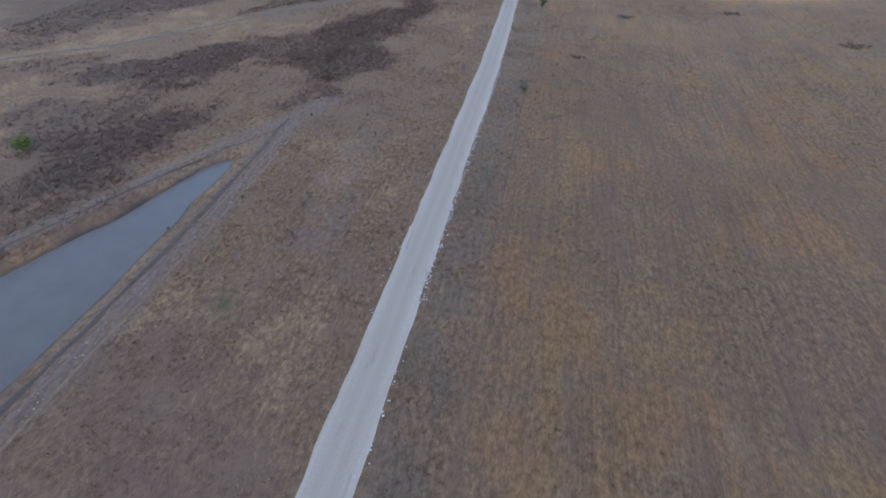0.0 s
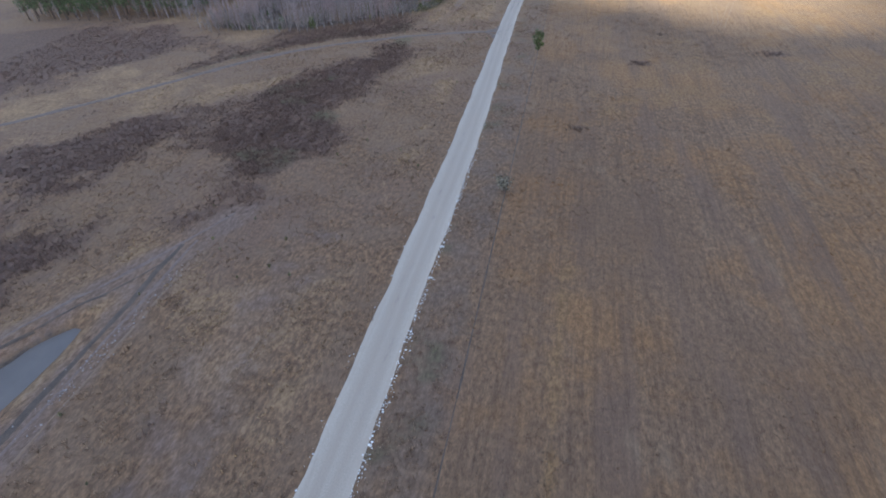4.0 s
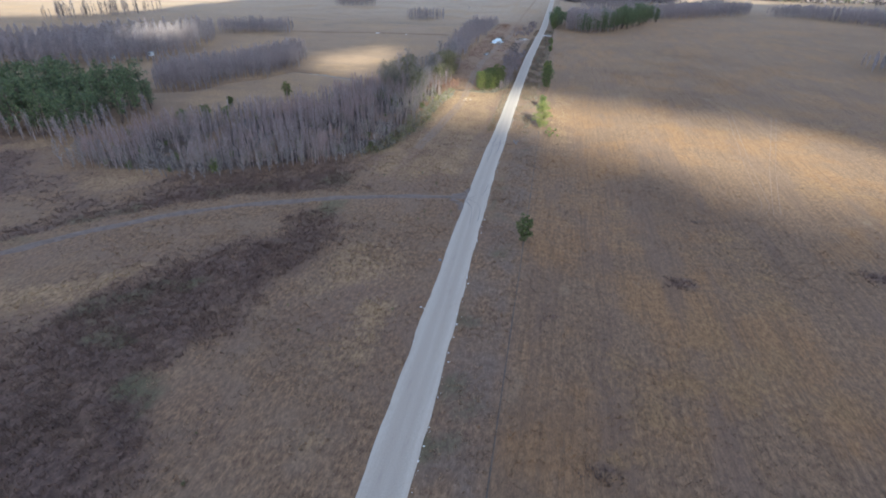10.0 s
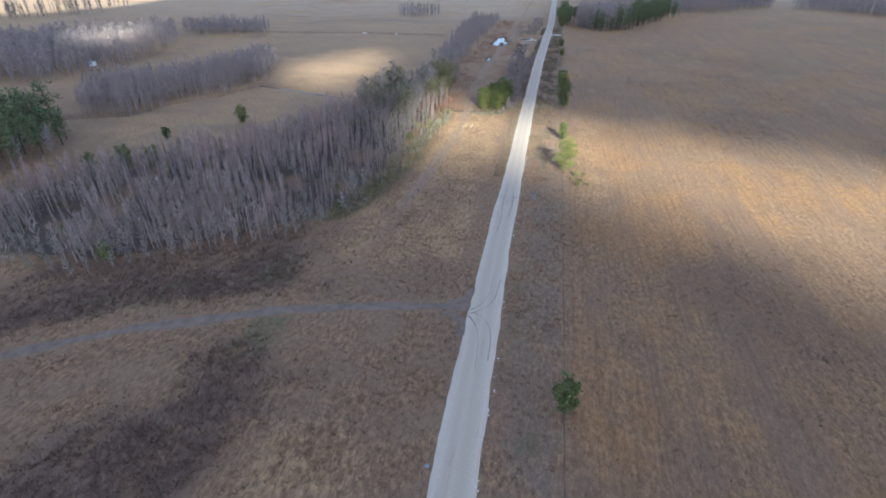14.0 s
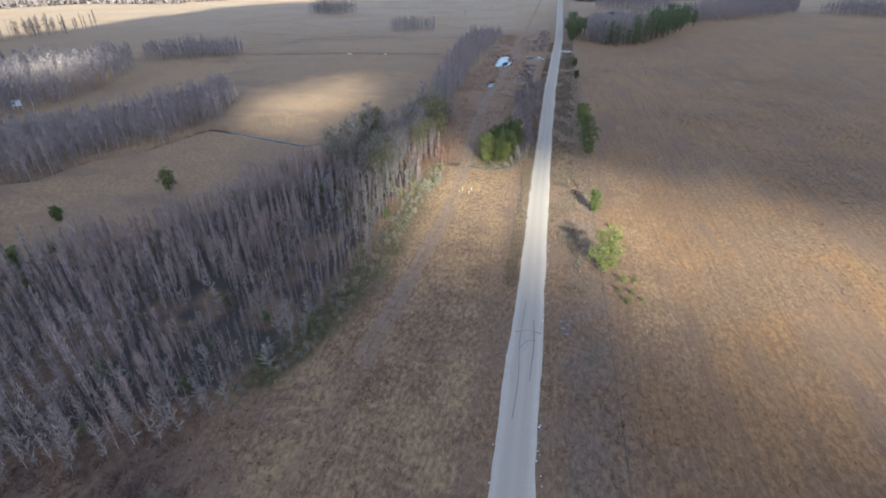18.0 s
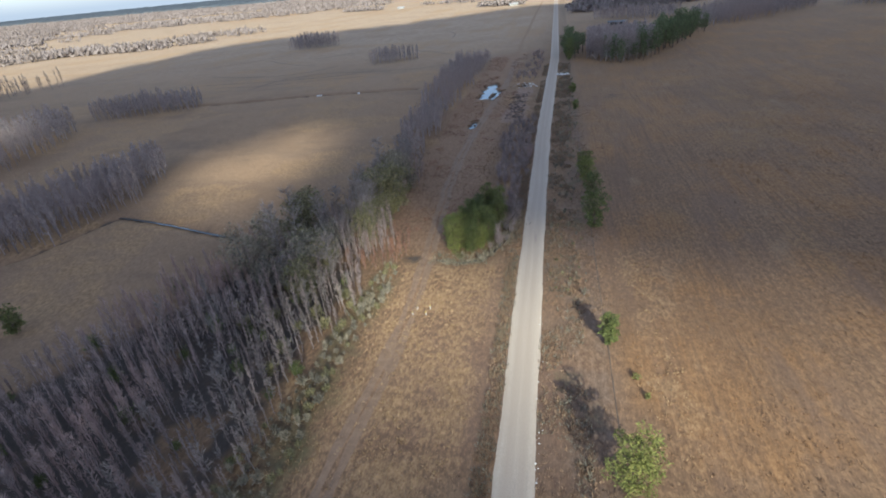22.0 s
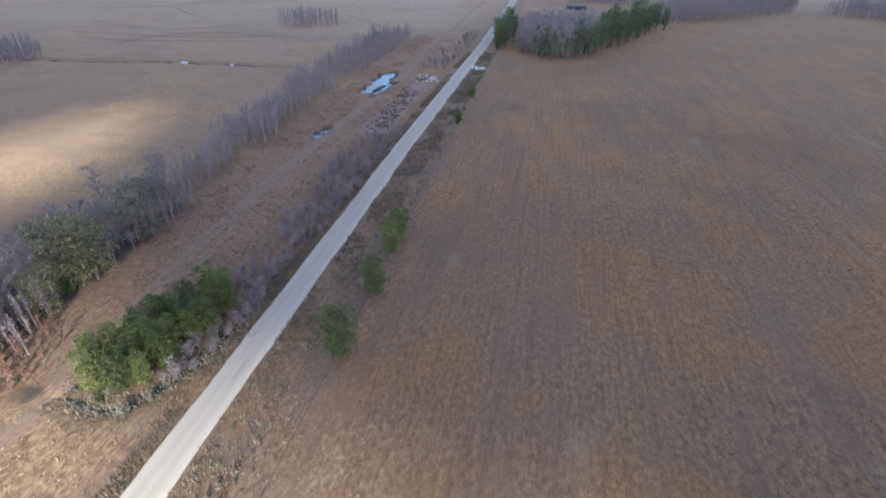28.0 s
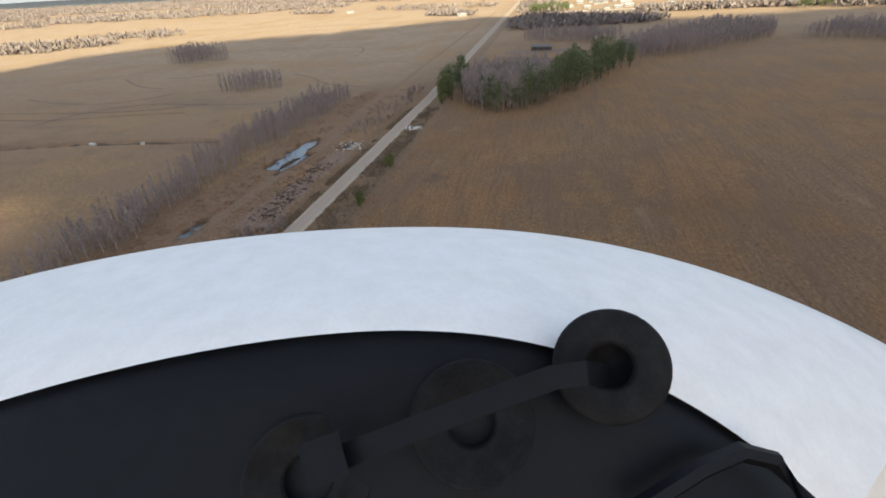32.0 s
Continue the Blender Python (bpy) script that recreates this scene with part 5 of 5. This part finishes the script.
def house(x, y, turn, w, d, h, roof, label, wall=None):
    """A far low house: walls, gable roof, door and windows on the long fronts."""
    ob = thing("house", label, "house", "far houses")
    ob.matrix_basis = pose(x, y, float(ground_z(x, y)), 0, 0, turn)
    part("wall", box(-w / 2, w / 2, -d / 2, d / 2, -0.3, h), wall or SIDING, ob)
    e, t = 0.5, d * 0.22
    v = [(-w / 2 - e, -d / 2 - e, h + 0.004), (w / 2 + e, -d / 2 - e, h + 0.004), (w / 2 + e, d / 2 + e, h + 0.004), (-w / 2 - e, d / 2 + e, h + 0.004), (-w / 2 - e, 0, h + t), (w / 2 + e, 0, h + t)]
    part("roof", (v, [(0, 1, 5, 4), (2, 3, 4, 5), (1, 2, 5), (3, 0, 4), (3, 2, 1, 0)]), roof, ob)
    part("door", box(-0.5, 0.5, -d / 2 - 0.06, -d / 2, 0, 2.0), DARK_PANE, ob)
    for k in (-0.3, 0.3):
        part("window", box(k * w - 0.7, k * w + 0.7, -d / 2 - 0.05, -d / 2, 1.0, 2.2), DARK_PANE, ob)
    return ob


n_house = 0
for k in range(150):
    x, y = r3.uniform(60, 470), r3.uniform(1095, 1340)
    if vnoise(x, y, 60, 5) < 0.38 or n_house >= 70:
        continue
    n_house += 1
    white = r3.rand() < 0.45
    house(x, y, r3.choice([0, 90]) + r3.uniform(-8, 8), r3.uniform(8, 13), r3.uniform(6, 8), 2.6, ROOF_WHITE if white else ROOF_GREY, "far low house with a white metal roof" if white else "far low house with a grey shingle roof")
for x, y, w in ((-128, 1138, 14), (-104, 1110, 9), (-80, 1086, 12), (-62, 1700, 18), (-30, 1740, 14), (-300, 1250, 12)):
    house(x, y, r3.uniform(-15, 15), w, 5, 2.8, ROOF_WHITE, "far pale trailer at the road's end")
ob = house(33, 742, -6, 14, 5, 2.6, ROOF_GREY, "low dark shed in a pale clearing", DEBRIS)
solid("far_road", ribbon([(20, 1085), (180, 1092), (400, 1086), (620, 1060)], 3.2, 0.1, 6, 0.1, 2, 0.0, 3), CONCRETE, "pale paved road before the far houses", "road", "structure")
solid("clearing", ribbon([(8, 733), (30, 736), (58, 738)], 7.0, 0.05, 3, 0.5, 6, 0.0, 5), CLAY, "scraped pale clearing beside the wood", "ground", "structure")

STAIN = plain_mat("damp_road_stain", (0.13, 0.105, 0.09), (0.21, 0.172, 0.146), 1.2)
for k, (pts, half) in enumerate((
    ([(-21.6, 227.6), (-20.2, 229), (-19.2, 232), (-18.9, 238)], 0.22), ([(-21.6, 226.6), (-19.6, 227.6), (-17.9, 231), (-17.6, 238)], 0.2),
    ([(-21.6, 226), (-20.2, 224.4), (-19.2, 221), (-18.8, 214)], 0.22), ([(-21, 227), (-18.8, 226), (-17.4, 222.5), (-17.2, 216)], 0.18),
    ([(-20.4, 255), (-20.1, 262), (-20.6, 270), (-20.2, 281)], 0.3), ([(-18.6, 262), (-18.3, 270), (-18.7, 276)], 0.25), ([(-21.4, 272.4), (-19.4, 273.2), (-17.2, 272.6)], 0.2), ([(-20.5, 268.5), (-19.5, 270.5), (-18, 271)], 0.45))):
    solid("tyre_mark", ribbon(pts, half, 0.115, 0.6, 0.8, 60 + k, 0.07, 3), STAIN, "damp curving tyre mark on the limerock road", "mark", "structure")
SACK = plain_mat("grey_blue_plastic", (0.1, 0.104, 0.115), (0.18, 0.184, 0.2), 3.0, 0.6)
for x, y, s in ((-21.9, 197.5, 0.3), (-14, 274.5, 0.34), (-13.2, 275.7, 0.3), (-13.5, 273.2, 0.28), (-14.4, 276.4, 0.24)):
    ob = thing("litter_sack", "crumpled grey-blue plastic sack dropped in the grass", "litter", "litter", at=(x, y, float(ground_z(x, y))))
    r5 = np.random.RandomState(int(abs(x * 10)))
    bm = bmesh.new()
    bmesh.ops.create_icosphere(bm, subdivisions=2, radius=s)
    for q in bm.verts:
        q.co = Vector((q.co.x * 1.2, q.co.y, max(-0.05, q.co.z * 0.55 + s * 0.3))) * r5.uniform(0.8, 1.15)
    me = bpy.data.meshes.new("bag")
    bm.to_mesh(me)
    bm.free()
    me.materials.append(SACK)
    part("bag", me, SACK, ob)
    part("tied_neck", tube([(0, 0, s * 0.6), (0.04, 0.02, s * 0.95)], [0.05, 0.09], 6), SACK, ob)

# dry grass and brambles where the flight passes nearest
r4 = np.random.RandomState(41)
n = 330000
tx, ty = r4.uniform(-135, 135, n), r4.uniform(15, 540, n)
fade = smooth(-135, -70, tx) * smooth(135, 60, tx) * smooth(540, 380, ty)
free = (r4.rand(n) < fade) & (np.abs(tx - road_x(ty)) > road_half(ty) + 0.1 + 0.5 * vnoise(tx, ty, 2.5, 6)) & (seg_dist(tx, ty, SIDE_TRACK) > 1.9) & (zone_at("wet_dark", tx, ty) < 0.4) & (zone_at("bare", tx, ty) < 0.45) & ((zone_at("earth", tx, ty) < 0.5) | (r4.rand(n) < 0.45)) & (poly_depth(tx, ty, FOREST) < 0) & (zone_at("lawn", tx, ty) < 0.5) & (poly_depth(tx, ty, CANAL, 8) < -2)
tx, ty = tx[free], ty[free]
in_scrub = zone_at("scrub", tx, ty) > r4.uniform(0.25, 0.75, len(tx))
in_gold = (zone_at("gold", tx, ty) > r4.uniform(0.3, 0.8, len(tx))) & ~in_scrub
in_field = (tx > -6) & ~in_gold & ~in_scrub & (fbm(tx, ty * 0.6, 16, 97, 5) > r4.uniform(0.38, 0.66, len(tx))) & (r4.rand(len(tx)) < 0.6)


def tufts(px, py, blades, tall, spread, wide, r):
    """Clumps of pointed blades leaning outward."""
    m = len(px)
    s = r.uniform(0.55, 1.25, (m, 1)) * (0.8 + 0.4 * vnoise(px, py * 0.7, 3.0, 8))[:, None]
    az = r.uniform(0, 6.283, (m, blades))
    lean = r.uniform(0.15, 0.8, (m, blades))
    base = np.stack([px[:, None] + np.cos(az) * spread * 0.35 * s, py[:, None] + np.sin(az) * spread * 0.35 * s, np.repeat(ground_z(px, py)[:, None] - 0.03, blades, 1)], -1)
    d = np.stack([np.cos(az) * lean * spread * s, np.sin(az) * lean * spread * s, tall * s * r.uniform(0.6, 1.1, (m, blades))], -1)
    return slivers(base.reshape(-1, 3), d.reshape(-1, 3), np.repeat(wide * s, blades, 1).ravel(), r)


stuff("field_grass", tufts(tx[in_field], ty[in_field], 5, 0.3, 0.38, 0.085, r4), GRASS_FIELD, "dry brown broomsedge tufts covering the field", "grass")
stuff("golden_grass", tufts(tx[in_gold], ty[in_gold], 5, 0.42, 0.42, 0.1, r4), GRASS_GOLD, "straw-gold grass tufts in drifts", "grass")
wild = (tx <= -6) & ~in_gold & ~in_scrub & (fbm(tx, ty, 8, 98, 4) > r4.uniform(0.3, 0.58, len(tx)))
stuff("wild_grass", tufts(tx[wild], ty[wild], 5, 0.38, 0.42, 0.1, r4), GRASS_WILD, "dull brown wild grass tufts beside the road", "grass")
n = 90000
bx, by = r4.uniform(-190, -46, n), r4.uniform(40, 250, n)
thick_at = (zone_at("scrub", bx, by) > r4.uniform(0.3, 0.8, n)) & (r4.rand(n) < 0.3) & (seg_dist(bx, by, SIDE_TRACK) > 1.9)
bx, by = np.concatenate([bx[thick_at], tx[in_scrub]]), np.concatenate([by[thick_at], ty[in_scrub]])
stuff("brambles", tufts(bx, by, 7, 0.6, 0.7, 0.11, r4), BRAMBLE, "purple-brown bramble and dead weed thicket", "bramble")
n = 16000
wy = r4.uniform(285, 570, n)
left = r4.rand(n) < 0.45
wx = np.where(left, road_x(wy) - road_half(wy) - r4.uniform(0.2, 2.4, n), road_x(wy) + road_half(wy) + 0.15 + r4.rand(n) * 6.6)
ok = (zone_at("wet_dark", wx, wy) < 0.5) & (fbm(wx + 6 * fbm(wx, wy, 3, 92), wy + 6 * fbm(wx, wy, 4, 94), 6, 91, 4) > r4.uniform(0.36, 0.62, n))
wx, wy = wx[ok], wy[ok]
half_n = len(wx) // 2
stuff("verge_grass", tufts(wx[:half_n], wy[:half_n], 7, 0.75, 0.5, 0.1, r4), GRASS_WILD, "tall dry weeds on the road verge", "grass")
stuff("verge_weeds", tufts(wx[half_n:], wy[half_n:], 8, 0.55, 0.6, 0.11, r4), LEAF_GREY, "grey-green winter weeds on the road verge", "weeds")
n = 5200
wx, wy = r4.uniform(-57, -34, n), r4.uniform(346, 610, n)
ok = (zone_at("wet_dark", wx, wy) < 0.4) & (np.abs(wx + 43.5) > 1.6) & (fbm(wx, wy, 10, 95, 2) > 0.46)
stuff("cleared_brush", tufts(wx[ok], wy[ok], 6, 0.45, 0.8, 0.1, r4), TWIG_RUST, "brown broken brush on the cleared strip", "brush")
reed_x, reed_y = r4.uniform(-52, -26, 9000), r4.uniform(436, 530, 9000)
inside = np.maximum.reduce([poly_depth(reed_x, reed_y, q) for q in (POND_A, POND_B, POND_C, POND_D)])
ok = (inside > -1.5) & (fbm(reed_x, reed_y, 3, 93, 3) > 0.46)
stuff("pond_reeds", tufts(reed_x[ok], reed_y[ok], 6, 0.75, 0.55, 0.12, r4), GRASS_WILD, "dry reeds standing in the shallow ponds", "reeds")
reed_y = r4.uniform(343, 371, 380)
reed_x = np.interp(reed_y, [343, 347, 350, 356, 364, 371], [-33, -28.7, -26.6, -25.3, -24.9, -24.8]) + r4.normal(0, 1.2, 380)
stuff("ditch_weeds", tufts(reed_x, reed_y, 8, 0.75, 0.7, 0.12, r4), LEAF_GREY, "grey-green weeds overhanging the roadside ditch", "weeds")
reed_x = r4.uniform(-41, -29, 170)
stuff("ditch_weeds", tufts(reed_x, 343.6 + r4.normal(0, 1.2, 170), 8, 0.7, 0.7, 0.12, r4), LEAF_GREY, "grey-green weeds round the dark pool", "weeds")


# ---- the model aircraft that carries the camera, where the flight ends ----
FOAM = plain_mat("white_foam", (0.7, 0.69, 0.67), (0.78, 0.77, 0.75), 90.0, 0.75, 0.2)
BLACK = plain_mat("matte_black_plastic", (0.0022, 0.0032, 0.005), (0.0045, 0.006, 0.009), 160.0, 0.5, 0.16)
RUBBER = plain_mat("dusty_black_rubber", (0.006, 0.006, 0.0065), (0.017, 0.017, 0.018), 220.0, 0.75, 0.15)
t_end, ex, ey, ez, eyaw, epitch, eroll = ROWS[-1]
craft = thing("model_aircraft", "white foam model aircraft nose with black camera plate", "aircraft")
craft.matrix_basis = pose(0, 0, EYE, TILT, LEAN, TURN) @ pose(METRES * ex, METRES * ey, METRES * ez, 90 + epitch, eroll, eyaw)
# the nose's own axes: x across, y up the slope, -z ahead; scaled by the focal length of the lens
K = 1 / 889.0


def nose_at(px, py, depth):
    return Vector(((px - 784) * K * depth, (441 - py) * K * depth, -depth))


def rim(u):
    """Outer crest of the foam, u from -1 (one side) to 1 (other side)."""
    x = 750 + (u * 900 if u < 0 else u * 960)
    return x, 402 + (98 * (abs(x - 750) / 750) ** 2 if u < 0 else 208 * ((x - 750) / 818) ** 2.1)


def plate_edge(u):
    x = 700 + (u * 850 if u < 0 else u * 800)
    return x, 580 + (125 * (abs(x - 700) / 700) ** 1.7 if u < 0 else 285 * ((x - 700) / 730) ** 2.3)


us = [k / 24 - 1 for k in range(49)]
rows, v, f = 10, [], []
for j in range(rows + 4):
    for u in us:
        (ax, ay), (bx, by) = plate_edge(u), rim(u)
        if j <= rows:
            s = j / rows
            v.append(nose_at(ax + (bx - ax) * s, ay + 5 * (1 - s) + (by - ay) * math.sin(s * math.pi / 2) ** 1.0, 0.118 + 0.1 * s ** 1.4))
        else:
            q = j - rows
            p = nose_at(bx, by, 0.218)
            v.append(p + Vector((0, -0.012 * q * q, -0.016 * q)))
for j in range(rows + 3):
    f += [(j * 49 + i, j * 49 + i + 1, (j + 1) * 49 + i + 1, (j + 1) * 49 + i) for i in range(48)]
part("foam_nose", (v, f), FOAM, craft, "white foam nose", True)
v, f = [], []
for j in range(9):
    for u in us:
        ax, ay = plate_edge(u)
        s = j / 8
        v.append(nose_at(ax + (784 - ax) * 0.1 * s, ay + (1050 - ay) * s if ay < 1050 else ay + 1, 0.1185 - 0.014 * s + (0.003 if j == 0 else 0)))
for j in range(8):
    f += [(j * 49 + i, (j + 1) * 49 + i, (j + 1) * 49 + i + 1, j * 49 + i + 1) for i in range(48)]
part("camera_plate", (v, f), BLACK, craft, "matte black plastic plate", True)


def ring(cx, cy, depth, profile, material, name, label="", parent=None):
    """A turned boss facing back along the nose: profile of (radius, height) pairs in millimetres."""
    c = nose_at(cx, cy, depth)
    d = (-c).normalized()
    a = d.orthogonal().normalized()
    b = d.cross(a)
    m = 40
    v = [c + (a * math.cos(6.2832 * i / m) + b * math.sin(6.2832 * i / m)) * (r * 0.001) + d * (h * 0.001) for r, h in profile for i in range(m)]
    f = [(k * m + i, k * m + (i + 1) % m, (k + 1) * m + (i + 1) % m, (k + 1) * m + i) for k in range(len(profile) - 1) for i in range(m)]
    f.append(tuple(range(len(v) - m, len(v))))
    return part(name, (v, f), material, parent or craft, label, True)


ring(1080, 648, 0.112, [(12.6, -4), (12.3, 4.4), (11.6, 5.2), (5.7, 5.2), (4.8, 4.4), (4.6, -3)], RUBBER, "grommet", "dusty rubber grommet with a hole")
ring(835, 748, 0.1105, [(13.8, -4), (13.7, 1.2), (13.2, 1.6), (12.8, 1.2), (6.0, 0.9), (5.2, 0.2), (5.0, -4)], RUBBER, "grommet", "flush rubber grommet")
ring(545, 850, 0.109, [(13.8, -4), (13.7, 1.2), (13.2, 1.6), (12.8, 1.2), (6.0, 0.9), (5.2, 0.2), (5.0, -4)], RUBBER, "grommet", "flush rubber grommet")
path = [nose_at(1075, 665, 0.108), nose_at(1040, 660, 0.101), nose_at(980, 668, 0.1), nose_at(830, 722, 0.1), nose_at(640, 795, 0.1), nose_at(540, 835, 0.101)]
v, f = [], []
for k, p in enumerate(path):
    d = (path[min(k + 1, 5)] - path[max(k - 1, 0)]).normalized()
    n_ = (-p).normalized()
    w = d.cross(n_).normalized()
    v += [p + w * 0.0024 + n_ * 0.0007, p - w * 0.0024 + n_ * 0.0007, p - w * 0.0024 - n_ * 0.0007, p + w * 0.0024 - n_ * 0.0007]
    if k:
        o = 4 * (k - 1)
        f += [(o + s, o + (s + 1) % 4, o + 4 + (s + 1) % 4, o + 4 + s) for s in range(4)]
strap = part("cable_tie", (v, f + [(3, 2, 1, 0), (20, 21, 22, 23)]), BLACK, craft, "black nylon cable tie")
c = nose_at(572, 815, 0.0985)
d = (path[4] - path[3]).normalized()
n_ = (-c).normalized()
w = d.cross(n_).normalized()
v = [c + d * a * 0.0042 + w * b * 0.0042 + n_ * h * 0.0026 for h in (-1, 1) for b in (-1, 1) for a in (-1, 1)]
part("tie_head", (v, box(0, 1, 0, 1, 0, 1)[1]), BLACK, strap, "square locking head")
path = [nose_at(1130, 900, 0.104), nose_at(1240, 830, 0.108), nose_at(1310, 800, 0.11), nose_at(1370, 815, 0.11), nose_at(1440, 900, 0.108)]
part("plate_rib", tube(path, [0.0022] * 5, 6), BLACK, craft)

# range rod with its black collar and orange seat, fixed on the nose's shoulder
ROD = plain_mat("translucent_yellow_tube", (0.52, 0.42, 0.16), (0.66, 0.56, 0.26), 120.0, 0.35, 0.4)
ORANGE = plain_mat("bright_orange_plastic", (0.75, 0.16, 0.02), (0.85, 0.2, 0.03), 120.0, 0.45, 0.3)
root = nose_at(1690, 590, 0.245)
lift = Vector((0.38, 0.88, -0.28)).normalized()
seat = part("rod_seat", tube([root - lift * 0.006, root, root + lift * 0.003], [0.0155, 0.0165, 0.0155], 28), ORANGE, craft, "bright orange plastic seat", True)
part("seat_lug", tube([root + Vector((0.012, -0.008, 0.004)), root + Vector((0.03, -0.013, 0.002))], [0.005, 0.003], 10), ORANGE, seat)
collar = part("rod_collar", tube([root + lift * k for k in (0.003, 0.0045, 0.0125, 0.014)], [0.0135, 0.0145, 0.0145, 0.0132], 32), RUBBER, craft, "black ribbed collar", True)
rod = part("rod", tube([root + lift * k - Vector((0.004, 0, 0)) for k in (0.012, 0.05)], [0.0038, 0.0038], 16), ROD, craft, "yellow translucent tube")
part("rod_cap", tube([root + lift * k - Vector((0.004, 0, 0)) for k in (0.05, 0.0565, 0.0595)], [0.0041, 0.0041, 0.002], 16), FOAM, rod, "white end cap")
